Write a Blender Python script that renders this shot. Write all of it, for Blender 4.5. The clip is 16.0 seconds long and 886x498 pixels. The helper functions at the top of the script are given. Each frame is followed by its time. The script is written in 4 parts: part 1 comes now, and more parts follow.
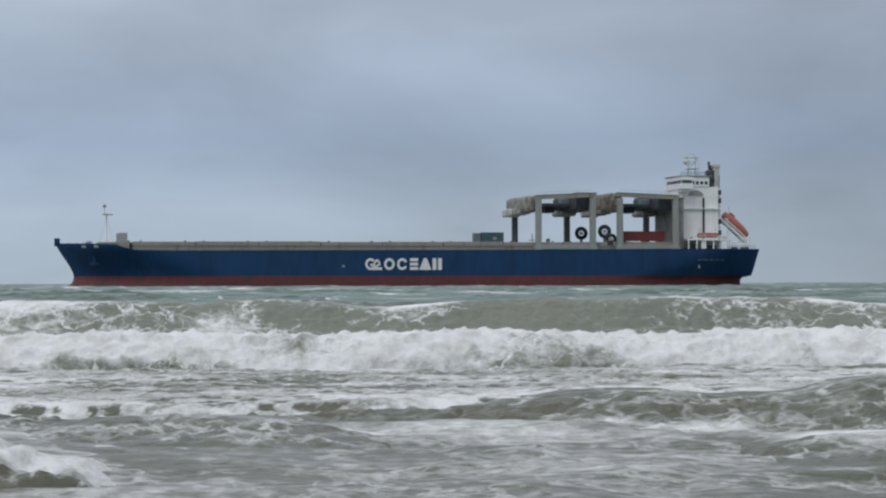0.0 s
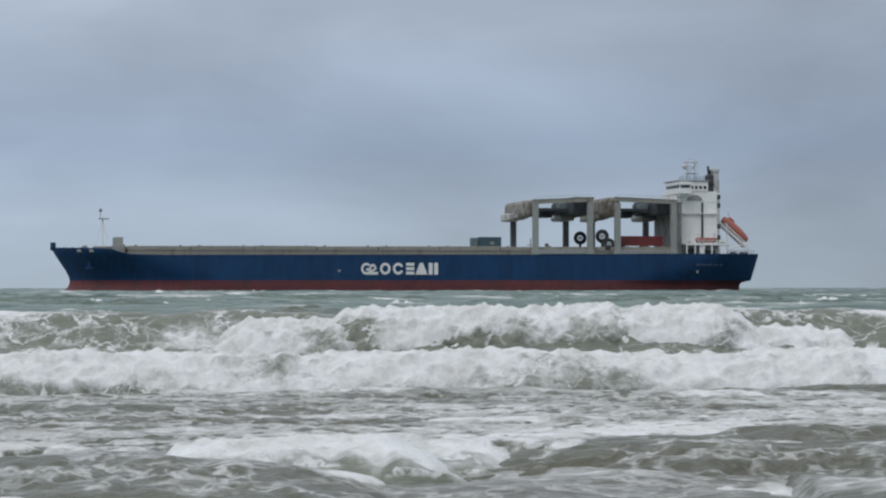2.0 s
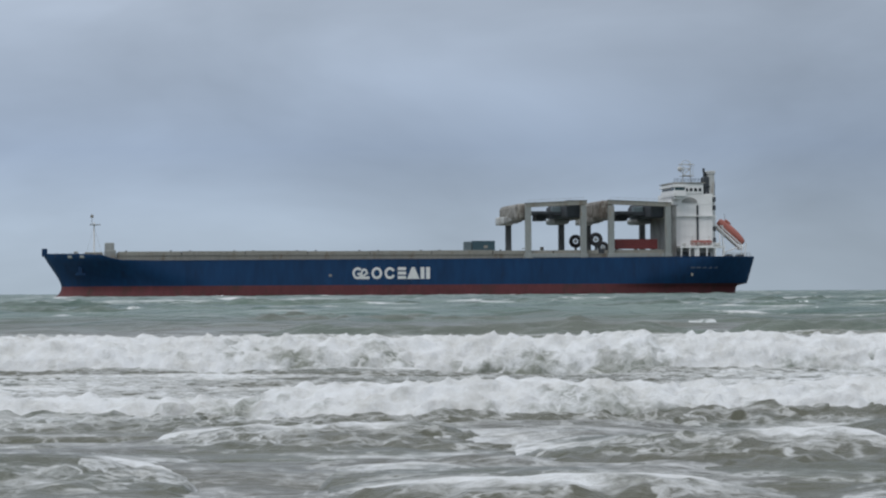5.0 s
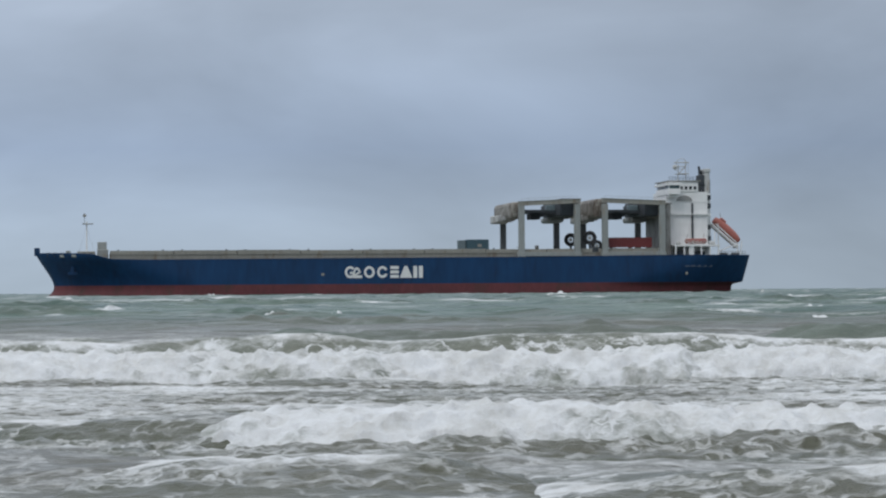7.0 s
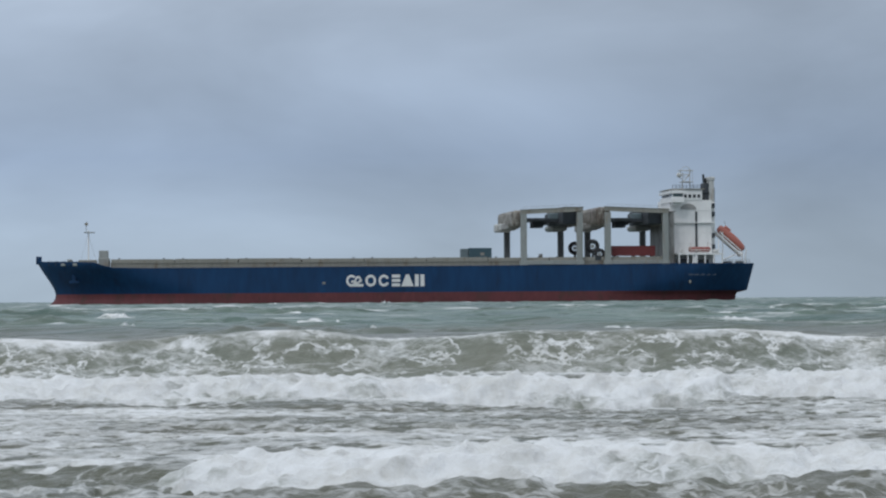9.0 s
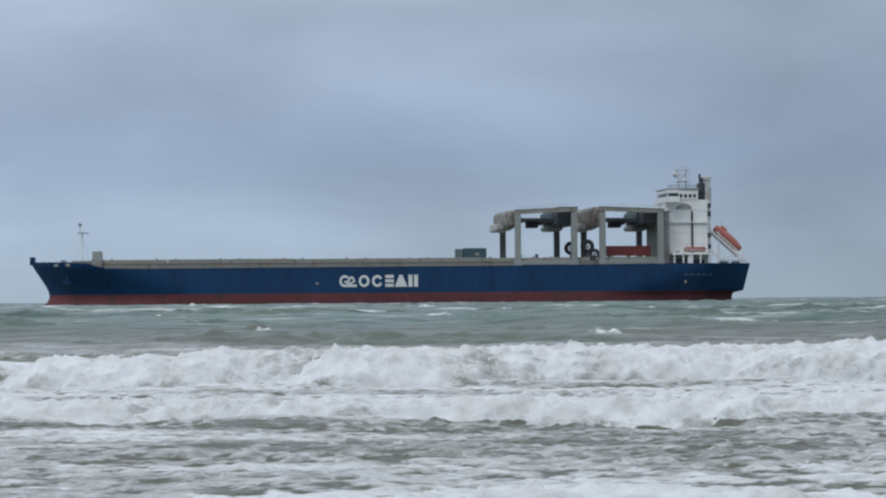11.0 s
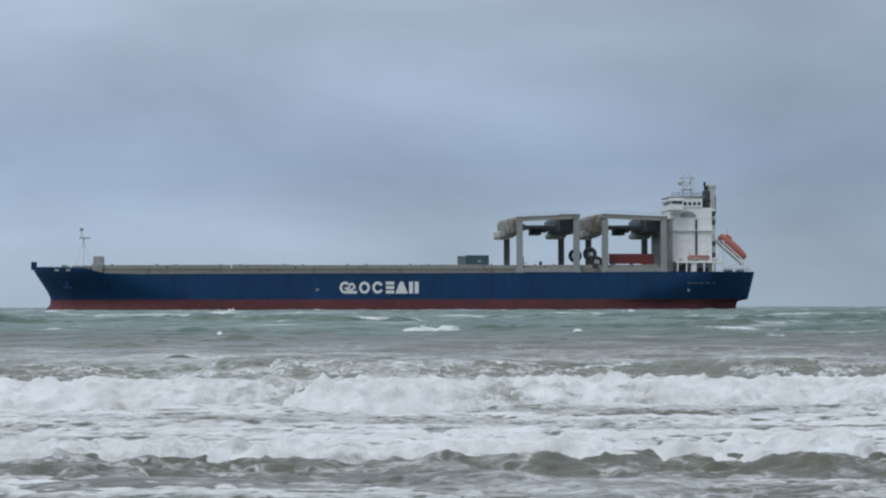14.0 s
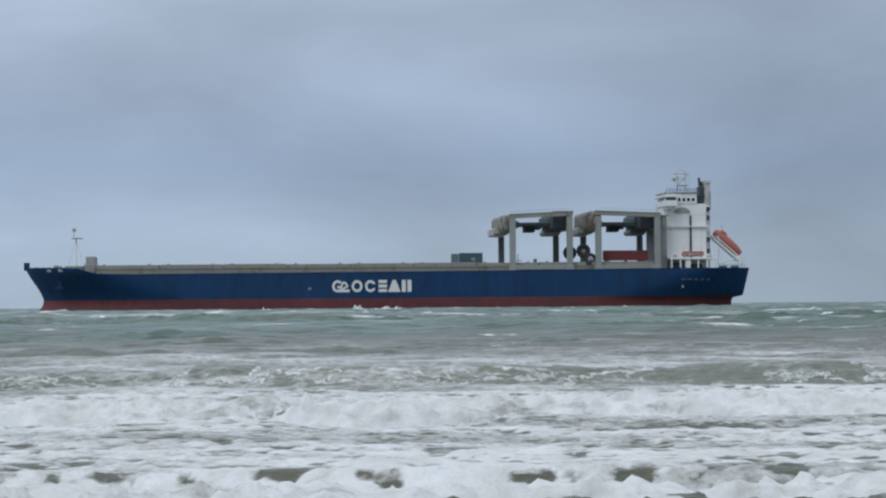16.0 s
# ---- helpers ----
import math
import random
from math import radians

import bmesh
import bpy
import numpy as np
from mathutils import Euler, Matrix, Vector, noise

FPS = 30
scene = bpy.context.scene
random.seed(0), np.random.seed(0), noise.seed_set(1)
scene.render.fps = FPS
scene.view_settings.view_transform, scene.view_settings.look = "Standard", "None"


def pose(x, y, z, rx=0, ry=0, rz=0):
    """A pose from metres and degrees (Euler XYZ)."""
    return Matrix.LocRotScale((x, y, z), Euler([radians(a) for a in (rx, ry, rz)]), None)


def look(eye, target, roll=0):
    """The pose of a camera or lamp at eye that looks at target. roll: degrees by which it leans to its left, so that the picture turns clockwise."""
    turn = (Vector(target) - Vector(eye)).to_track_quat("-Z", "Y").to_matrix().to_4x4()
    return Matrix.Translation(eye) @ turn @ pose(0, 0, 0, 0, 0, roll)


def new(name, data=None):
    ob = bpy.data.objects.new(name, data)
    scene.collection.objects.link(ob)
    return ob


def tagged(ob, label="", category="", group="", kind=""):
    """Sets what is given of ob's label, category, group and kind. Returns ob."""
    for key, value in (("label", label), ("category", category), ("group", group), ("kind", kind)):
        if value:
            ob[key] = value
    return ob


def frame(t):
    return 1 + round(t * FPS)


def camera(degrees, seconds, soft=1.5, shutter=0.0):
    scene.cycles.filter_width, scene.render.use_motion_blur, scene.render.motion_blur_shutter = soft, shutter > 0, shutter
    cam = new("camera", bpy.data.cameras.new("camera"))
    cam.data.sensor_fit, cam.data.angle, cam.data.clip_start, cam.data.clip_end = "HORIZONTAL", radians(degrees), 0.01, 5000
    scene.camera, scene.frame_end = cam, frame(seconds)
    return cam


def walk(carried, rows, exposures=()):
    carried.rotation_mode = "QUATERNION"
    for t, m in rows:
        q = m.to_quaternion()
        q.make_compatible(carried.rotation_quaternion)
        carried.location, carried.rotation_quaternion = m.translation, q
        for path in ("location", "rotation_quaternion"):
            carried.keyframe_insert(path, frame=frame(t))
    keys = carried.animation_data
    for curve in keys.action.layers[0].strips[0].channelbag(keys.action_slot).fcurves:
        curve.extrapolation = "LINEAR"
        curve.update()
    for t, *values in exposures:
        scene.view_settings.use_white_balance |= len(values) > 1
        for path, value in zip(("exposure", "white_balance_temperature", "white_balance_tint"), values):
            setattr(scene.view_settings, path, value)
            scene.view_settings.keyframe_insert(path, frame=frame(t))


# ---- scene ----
# The eye stands 1.5 m over the water's edge and turns by hand; metres, degrees.
EYE = (0.0, 0.0, 1.5)
TURNS = (
    (0, -0.731, 0.839, -0.108), (0.5, -0.727, 0.834, -0.034), (1, -0.760, 0.833, 0.080), (1.5, -0.804, 0.868, 0.129),
    (2, -0.805, 0.958, -0.030), (2.5, -0.842, 1.003, -0.264), (3, -0.876, 0.978, -0.367), (3.5, -0.897, 0.975, -0.401),
    (4, -0.905, 1.034, -0.315), (6.5, -1.102, 1.071, -0.410), (7, -1.143, 1.034, -0.390), (7.5, -1.182, 1.085, -0.313),
    (8, -1.160, 1.182, -0.292), (8.5, -1.077, 1.231, -0.306), (9, -1.084, 1.250, -0.391), (11.5, -1.268, 1.259, -0.395),
    (12, -1.327, 1.254, -0.249), (12.5, -1.400, 1.315, -0.172), (13, -1.342, 1.383, -0.017), (13.5, -1.223, 1.441, 0.008),
    (14, -1.172, 1.437, -0.084), (14.5, -1.180, 1.435, -0.237), (15, -1.207, 1.402, -0.434), (15.5, -1.272, 1.381, -0.538),
    (16, -1.340, 1.388, -0.477),
)


def eye_pose(turn, tilt, lean):
    return Matrix.Translation(EYE) @ pose(0, 0, 0, 0, 0, turn) @ pose(0, 0, 0, 90 + tilt) @ pose(0, 0, 0, 0, 0, lean)


cam = camera(22.0, 16.0, soft=2.2)
walk(cam, [(t, eye_pose(a, b, c)) for t, a, b, c in TURNS],
     exposures=((0, 0.0, 6500, 10), (7, 0.0, 6400, 10), (9, 0.0, 6300, 9), (12, 0.0, 6200, 9), (16, 0.0, 6200, 9)))

# ---- sky and sun: low overcast ----
scene.view_settings.exposure = 0.0
world = bpy.data.worlds.new("overcast_sky")
scene.world = world
world.use_nodes = True
SUN_UP, SUN_TURN = radians(48), radians(-150)


def build_sky():
    nt = world.node_tree
    N, L = nt.nodes, nt.links
    N.clear()
    out = N.new("ShaderNodeOutputWorld")
    bg = N.new("ShaderNodeBackground")
    sky = N.new("ShaderNodeTexSky")
    sky.sky_type = "NISHITA"
    sky.sun_disc = False
    sky.sun_elevation, sky.sun_rotation = SUN_UP, SUN_TURN
    co = N.new("ShaderNodeTexCoord")
    sep = N.new("ShaderNodeSeparateXYZ")
    L.new(co.outputs["Generated"], sep.inputs[0])
    # brightness of the cloud deck by height over the horizon
    ramp = N.new("ShaderNodeValToRGB")
    el = ramp.color_ramp.elements
    el[0].position, el[0].color = 0.0, (0.372, 0.45, 0.535, 1)
    el[1].position, el[1].color = 1.0, (0.92, 0.96, 1.0, 1)
    for p, c in ((0.028, (0.35, 0.428, 0.53, 1)), (0.062, (0.275, 0.345, 0.465, 1)), (0.10, (0.335, 0.40, 0.505, 1)),
                 (0.16, (0.43, 0.49, 0.58, 1)), (0.45, (0.66, 0.71, 0.78, 1))):
        e = el.new(p)
        e.color = c
    L.new(sep.outputs["Z"], ramp.inputs[0])
    # long cloud banks
    mp = N.new("ShaderNodeMapping")
    mp.inputs["Scale"].default_value = (5.0, 5.0, 13.0)
    mp.inputs["Rotation"].default_value = (0.0, radians(12), 0.0)
    mp.inputs["Location"].default_value = (1.3, 0.0, 0.4)
    L.new(co.outputs["Generated"], mp.inputs[0])
    nz = N.new("ShaderNodeTexNoise")
    nz.inputs["Scale"].default_value, nz.inputs["Detail"].default_value = 1.2, 5.0
    nz.inputs["Roughness"].default_value = 0.5
    nz.inputs["Distortion"].default_value = 0.3
    L.new(mp.outputs[0], nz.inputs["Vector"])
    bank = N.new("ShaderNodeMapRange")
    bank.inputs["From Min"].default_value, bank.inputs["From Max"].default_value = 0.3, 0.72
    bank.inputs["To Min"].default_value, bank.inputs["To Max"].default_value = 0.89, 1.28
    L.new(nz.outputs["Fac"], bank.inputs["Value"])
    mul = N.new("ShaderNodeMix")
    mul.data_type, mul.blend_type = "RGBA", "MULTIPLY"
    mul.inputs["Factor"].default_value = 1.0
    L.new(ramp.outputs[0], mul.inputs["A"])
    side = N.new("ShaderNodeMapRange")
    side.interpolation_type = "SMOOTHSTEP"
    for k, v in zip(("From Min", "From Max", "To Min", "To Max"), (-0.06, 0.21, 1.05, 0.79)):
        side.inputs[k].default_value = v
    L.new(sep.outputs["X"], side.inputs["Value"])
    lit = N.new("ShaderNodeMath")
    lit.operation = "MULTIPLY"
    L.new(bank.outputs[0], lit.inputs[0])
    L.new(side.outputs[0], lit.inputs[1])
    L.new(lit.outputs[0], mul.inputs["B"])
    dim = N.new("ShaderNodeMix")
    dim.data_type, dim.blend_type = "RGBA", "MULTIPLY"
    dim.inputs["Factor"].default_value = 1.0
    dim.inputs["B"].default_value = (0.1, 0.1, 0.1, 1)
    L.new(sky.outputs[0], dim.inputs["A"])
    mix = N.new("ShaderNodeMix")
    mix.data_type = "RGBA"
    mix.inputs["Factor"].default_value = 0.94
    L.new(dim.outputs["Result"], mix.inputs["A"])
    L.new(mul.outputs["Result"], mix.inputs["B"])
    L.new(mix.outputs["Result"], bg.inputs[0])
    bg.inputs[1].default_value = 1.0
    L.new(bg.outputs[0], out.inputs[0])


build_sky()
sun_data = bpy.data.lights.new("sun", "SUN")
sun_data.energy, sun_data.angle, sun_data.color = 0.8, radians(25), (1.0, 0.97, 0.93)
sun = new("sun", sun_data)
sun.matrix_world = look((0, 0, 60), (0 + 60 * math.cos(SUN_UP) * 0.45, 60 * math.cos(SUN_UP) * 0.8, 60 - 60 * math.sin(SUN_UP)))


# ---- materials ----
def paint(name, base, rough=0.55, metal=0.0, scale=1.0, vary=0.25, bump=0.15, dirt=None, dirt_at=0.6, streak=1.0):
    """Weathered paint: two scales of tone, dirt in blotches (drawn down by streak), fine relief."""
    m = bpy.data.materials.new(name)
    m.use_nodes = True
    nt = m.node_tree
    N, L = nt.nodes, nt.links
    b = N["Principled BSDF"]
    co = N.new("ShaderNodeTexCoord")
    mp = N.new("ShaderNodeMapping")
    mp.inputs["Scale"].default_value = (scale, scale, scale / streak)
    L.new(co.outputs["Object"], mp.inputs[0])
    n1 = N.new("ShaderNodeTexNoise")
    n1.inputs["Scale"].default_value, n1.inputs["Detail"].default_value = 0.35, 5
    n2 = N.new("ShaderNodeTexNoise")
    n2.inputs["Scale"].default_value, n2.inputs["Detail"].default_value = 3.0, 6
    for n in (n1, n2):
        L.new(mp.outputs[0], n.inputs["Vector"])
    ma = N.new("ShaderNodeMath")
    ma.operation = "ADD"
    L.new(n1.outputs["Fac"], ma.inputs[0])
    L.new(n2.outputs["Fac"], ma.inputs[1])
    rg = N.new("ShaderNodeMapRange")
    rg.inputs["From Min"].default_value, rg.inputs["From Max"].default_value = 0.6, 1.4
    rg.inputs["To Min"].default_value, rg.inputs["To Max"].default_value = 1 - vary, 1 + vary
    L.new(ma.outputs[0], rg.inputs["Value"])
    mul = N.new("ShaderNodeMix")
    mul.data_type, mul.blend_type = "RGBA", "MULTIPLY"
    mul.inputs["Factor"].default_value = 1.0
    mul.inputs["A"].default_value = (*base, 1)
    L.new(rg.outputs[0], mul.inputs["B"])
    last = mul.outputs["Result"]
    if dirt:
        n3 = N.new("ShaderNodeTexNoise")
        n3.inputs["Scale"].default_value, n3.inputs["Detail"].default_value = 0.9, 7
        n3.inputs["Roughness"].default_value = 0.65
        L.new(mp.outputs[0], n3.inputs["Vector"])
        r3 = N.new("ShaderNodeMapRange")
        r3.interpolation_type = "SMOOTHSTEP"
        r3.inputs["From Min"].default_value, r3.inputs["From Max"].default_value = dirt_at - 0.08, dirt_at + 0.12
        L.new(n3.outputs["Fac"], r3.inputs["Value"])
        dm = N.new("ShaderNodeMix")
        dm.data_type = "RGBA"
        dm.inputs["B"].default_value = (*dirt, 1)
        L.new(r3.outputs[0], dm.inputs["Factor"])
        L.new(last, dm.inputs["A"])
        last = dm.outputs["Result"]
    L.new(last, b.inputs["Base Color"])
    b.inputs["Roughness"].default_value, b.inputs["Metallic"].default_value = rough, metal
    bp = N.new("ShaderNodeBump")
    bp.inputs["Strength"].default_value, bp.inputs["Distance"].default_value = bump, 0.05
    L.new(n2.outputs["Fac"], bp.inputs["Height"])
    L.new(bp.outputs[0], b.inputs["Normal"])
    return m


def dull(m, level):
    m.node_tree.nodes["Principled BSDF"].inputs["Specular IOR Level"].default_value = level
    return m


def sea_material(name, patch=0.56, lace=0.5, lace_size=0.55, chop=0.9, far=False, silt=(0.0, 0.35), mud=(0.105, 0.10, 0.08), strings=0.9, gloss=0.5):
    """Silty sea water with drifting foam: patches and a net of foam lines; the mesh's own 'foam' weight adds to it."""
    m = bpy.data.materials.new(name)
    m.use_nodes = True
    nt = m.node_tree
    N, L = nt.nodes, nt.links
    out = N["Material Output"]
    water = N["Principled BSDF"]
    co = N.new("ShaderNodeTexCoord")

    def nodemath(op, a, b_):
        n = N.new("ShaderNodeMath")
        n.operation = op
        for k, v in enumerate((a, b_)):
            if isinstance(v, (int, float)):
                n.inputs[k].default_value = v
            else:
                L.new(v, n.inputs[k])
        return n.outputs[0]

    def rng(v, a, b_, c=0.0, d=1.0):
        n = N.new("ShaderNodeMapRange")
        n.interpolation_type = "SMOOTHSTEP"
        for k, x in zip(("From Min", "From Max", "To Min", "To Max"), (a, b_, c, d)):
            n.inputs[k].default_value = x
        L.new(v, n.inputs["Value"])
        return n.outputs[0]

    def nz(scale, detail, rough=0.55, vec=None, sx=1.0, dist=0.0):
        mp = N.new("ShaderNodeMapping")
        mp.inputs["Scale"].default_value = (sx, 1, 1)
        L.new(vec or co.outputs["Object"], mp.inputs[0])
        n = N.new("ShaderNodeTexNoise")
        n.inputs["Scale"].default_value, n.inputs["Detail"].default_value = scale, detail
        n.inputs["Roughness"].default_value, n.inputs["Distortion"].default_value = rough, dist
        L.new(mp.outputs[0], n.inputs["Vector"])
        return n

    # warped coordinates for the foam filaments
    warp = nz(0.9, 4, 0.6)
    add = N.new("ShaderNodeMixRGB")
    add.blend_type = "ADD"
    add.inputs[0].default_value = 1.5
    add.use_clamp = False
    L.new(co.outputs["Object"], add.inputs[1])
    L.new(warp.outputs["Color"], add.inputs[2])
    vo = N.new("ShaderNodeTexVoronoi")
    vo.feature = "DISTANCE_TO_EDGE"
    vo.inputs["Scale"].default_value = 1.0 / lace_size
    L.new(add.outputs[0], vo.inputs["Vector"])
    fine = nz(5.0, 6, 0.7)
    broad = nz(0.42, 4, 0.5, sx=0.5)
    mid = nz(1.1, 8, 0.68, sx=0.5, dist=0.5)
    thread = nz(0.75, 5, 0.55, vec=add.outputs[0])
    dash = nz(5.6, 4, 0.6, sx=0.8, dist=0.4)
    grit = nz(12.0, 5, 0.7)
    weight = N.new("ShaderNodeAttribute")
    weight.attribute_name = "foam"
    w = weight.outputs["Fac"]
    cover = nodemath("ADD", nodemath("MULTIPLY", broad.outputs["Fac"], 0.44), nodemath("MULTIPLY", mid.outputs["Fac"], 0.20))
    cover = nodemath("ADD", cover, nodemath("MULTIPLY", dash.outputs["Fac"], 0.36))
    cover = nodemath("ADD", cover, nodemath("MULTIPLY", nodemath("SUBTRACT", fine.outputs["Fac"], 0.5), 0.26))
    cover = nodemath("ADD", cover, nodemath("MULTIPLY", w, 0.42))
    f_patch = rng(cover, patch - 0.03, patch + 0.25)
    edge = nodemath("ADD", vo.outputs["Distance"], nodemath("MULTIPLY", nodemath("SUBTRACT", fine.outputs["Fac"], 0.42), 0.30))
    net = nodemath("MULTIPLY", rng(edge, 0.0, 0.12, 0.55, 0.0), rng(thread.outputs["Fac"], 0.44, 0.58))
    string = nodemath("ABSOLUTE", nodemath("SUBTRACT", thread.outputs["Fac"], 0.5), 0.0)
    string = nodemath("ADD", string, nodemath("MULTIPLY", nodemath("SUBTRACT", fine.outputs["Fac"], 0.5), 0.09))
    f_lace = nodemath("MAXIMUM", net, rng(string, 0.0, 0.03, strings, 0.0))
    f_lace = nodemath("MULTIPLY", f_lace, rng(cover, lace - 0.1, lace + 0.08))
    foam = nodemath("MAXIMUM", f_patch, f_lace)
    # water: brown silt inshore, grey-green further out
    if far:
        sep = N.new("ShaderNodeSeparateXYZ")
        L.new(co.outputs["Object"], sep.inputs[0])
        off = nodemath("ADD", sep.outputs["Y"], nodemath("MULTIPLY", broad.outputs["Fac"], 60.0))
        fac = rng(off, 92.0, 165.0)
    else:
        fac = rng(broad.outputs["Fac"], 0.3, 0.9, *silt)
    mix = N.new("ShaderNodeMix")
    mix.data_type = "RGBA"
    mix.inputs["A"].default_value = (*mud, 1)
    # dark and light teal streaks paint swell shade and highlights into the colour
    teal = N.new("ShaderNodeMix")
    teal.data_type = "RGBA"
    teal.inputs["A"].default_value = (0.050, 0.102, 0.088, 1)
    teal.inputs["B"].default_value = (0.13, 0.188, 0.158, 1)
    L.new(rng(nz(0.09, 6, 0.6, sx=0.3).outputs["Fac"], 0.36, 0.62), teal.inputs["Factor"])
    L.new(teal.outputs["Result"], mix.inputs["B"])
    L.new(fac, mix.inputs["Factor"])
    L.new(mix.outputs["Result"], water.inputs["Base Color"])
    water.inputs["Roughness"].default_value = 0.3
    water.inputs["Specular IOR Level"].default_value = gloss
    water.inputs["IOR"].default_value = 1.33
    rip1 = nz(1.6, 6, 0.6, sx=0.45)
    rip2 = nz(0.5, 3, 0.5, sx=0.35)
    rip3 = nz(0.30, 5, 0.6, sx=0.4)
    hgt = nodemath("ADD", nodemath("MULTIPLY", rip1.outputs["Fac"], 0.12), nodemath("MULTIPLY", rip2.outputs["Fac"], 0.3))
    hgt = nodemath("ADD", hgt, nodemath("MULTIPLY", dash.outputs["Fac"], 0.05))
    if far:
        hgt = nodemath("ADD", hgt, nodemath("MULTIPLY", nodemath("MULTIPLY", rip3.outputs["Fac"], 1.6), fac))
    bp = N.new("ShaderNodeBump")
    bp.inputs["Strength"].default_value, bp.inputs["Distance"].default_value = chop, 1.0
    L.new(hgt, bp.inputs["Height"])
    L.new(bp.outputs[0], water.inputs["Normal"])
    fb = N.new("ShaderNodeBsdfPrincipled")
    tone = N.new("ShaderNodeMix")
    tone.data_type = "RGBA"
    tone.inputs["A"].default_value = (0.56, 0.56, 0.535, 1)
    tone.inputs["B"].default_value = (0.78, 0.80, 0.815, 1)
    lump = nz(1.7, 6, 0.66)
    speck = nodemath("ADD", nodemath("MULTIPLY", lump.outputs["Fac"], 0.6), nodemath("MULTIPLY", fine.outputs["Fac"], 0.2))
    speck = nodemath("ADD", speck, nodemath("MULTIPLY", grit.outputs["Fac"], 0.2))
    L.new(rng(speck, 0.30, 0.62), tone.inputs["Factor"])
    L.new(tone.outputs["Result"], fb.inputs["Base Color"])
    fb.inputs["Roughness"].default_value = 0.8
    b2 = N.new("ShaderNodeBump")
    b2.inputs["Strength"].default_value, b2.inputs["Distance"].default_value = 0.55, 0.10
    relief = nodemath("ADD", fine.outputs["Fac"], nodemath("MULTIPLY", mid.outputs["Fac"], 1.6))
    L.new(nodemath("ADD", relief, nodemath("MULTIPLY", grit.outputs["Fac"], 0.45)), b2.inputs["Height"])
    L.new(b2.outputs[0], fb.inputs["Normal"])
    ms = N.new("ShaderNodeMixShader")
    L.new(foam, ms.inputs[0])
    L.new(water.outputs[0], ms.inputs[1])
    L.new(fb.outputs[0], ms.inputs[2])
    L.new(ms.outputs[0], out.inputs[0])
    return m


SEA = sea_material("sea_water", patch=0.575, lace=0.54, far=True, strings=0.6, gloss=0.34, mud=(0.118, 0.118, 0.097))
SURF = sea_material("surf_water", patch=0.60, lace=0.5, mud=(0.172, 0.185, 0.15))
BLUE = paint("blue_hull_paint", (0.0048, 0.038, 0.107), 0.6, scale=0.25, vary=0.3, dirt=(0.007, 0.024, 0.06), dirt_at=0.64, streak=4)
dull(BLUE, 0.3)
RED = paint("red_antifouling", (0.115, 0.028, 0.032), 0.7, scale=0.3, vary=0.3, dirt=(0.07, 0.03, 0.025), dirt_at=0.58, streak=2)
GREY = paint("weathered_grey_paint", (0.25, 0.245, 0.215), 0.6, scale=0.5, vary=0.2, dirt=(0.17, 0.13, 0.09), dirt_at=0.6, streak=3)
PALE = paint("pale_grey_paint", (0.265, 0.28, 0.27), 0.55, scale=0.5, vary=0.15, dirt=(0.25, 0.2, 0.15), dirt_at=0.62, streak=3)
BEIGE = paint("stained_beige_paint", (0.27, 0.255, 0.225), 0.6, scale=0.8, vary=0.35, dirt=(0.085, 0.065, 0.05), dirt_at=0.50, streak=1.6)
DARK = paint("dark_machinery", (0.035, 0.042, 0.05), 0.6, scale=1.0, vary=0.3, dirt=(0.07, 0.06, 0.05), dirt_at=0.66)
WHITE = paint("white_ship_paint", (0.78, 0.78, 0.77), 0.45, scale=0.4, vary=0.08, dirt=(0.6, 0.56, 0.5), dirt_at=0.66, streak=4)
ORANGE = paint("orange_boat_paint", (0.40, 0.13, 0.10), 0.4, scale=1.0, vary=0.12)
CRIMSON = paint("red_container_paint", (0.145, 0.026, 0.026), 0.5, scale=0.8, vary=0.2, dirt=(0.12, 0.04, 0.03), dirt_at=0.64)
GREEN = paint("dark_green_container_paint", (0.045, 0.095, 0.12), 0.5, scale=0.8, vary=0.2, dirt=(0.05, 0.06, 0.06), dirt_at=0.62)
# crane grey darkened so the far legs' shade sits in the paint
SHADE_GREY = paint("shaded_crane_grey", (0.09, 0.10, 0.105), 0.6, scale=0.6, vary=0.25, dirt=(0.14, 0.12, 0.1), dirt_at=0.62, streak=3)
RUBBER = paint("black_rubber", (0.025, 0.025, 0.028), 0.75, scale=2.0, vary=0.2)
GLASSY = paint("dark_window_glass", (0.02, 0.025, 0.03), 0.12, scale=1.0, vary=0.1, bump=0.0)
DECK = paint("green_deck_paint", (0.10, 0.11, 0.09), 0.7, scale=0.5, vary=0.3, dirt=(0.15, 0.08, 0.05), dirt_at=0.58)
SAND = paint("wet_sand", (0.16, 0.13, 0.095), 0.5, scale=1.5, vary=0.2, bump=0.4)
SURF_NEAR = sea_material("shallow_surf_water", patch=0.60, lace=0.52, mud=(0.108, 0.108, 0.080), gloss=0.38, strings=0.7)


# ---- mesh helpers ----
def part(name, bm, material, parent=None, label="", smooth=False):
    """One mesh object from a bmesh, under a thing or a part."""
    me = bpy.data.meshes.new(name)
    bmesh.ops.recalc_face_normals(bm, faces=bm.faces)
    bm.to_mesh(me)
    bm.free()
    if smooth:
        for p in me.polygons:
            p.use_smooth = True
    me.materials.append(material)
    ob = new(name, me)
    if parent:
        ob.parent = parent
    if label:
        ob["label"] = label
    return ob


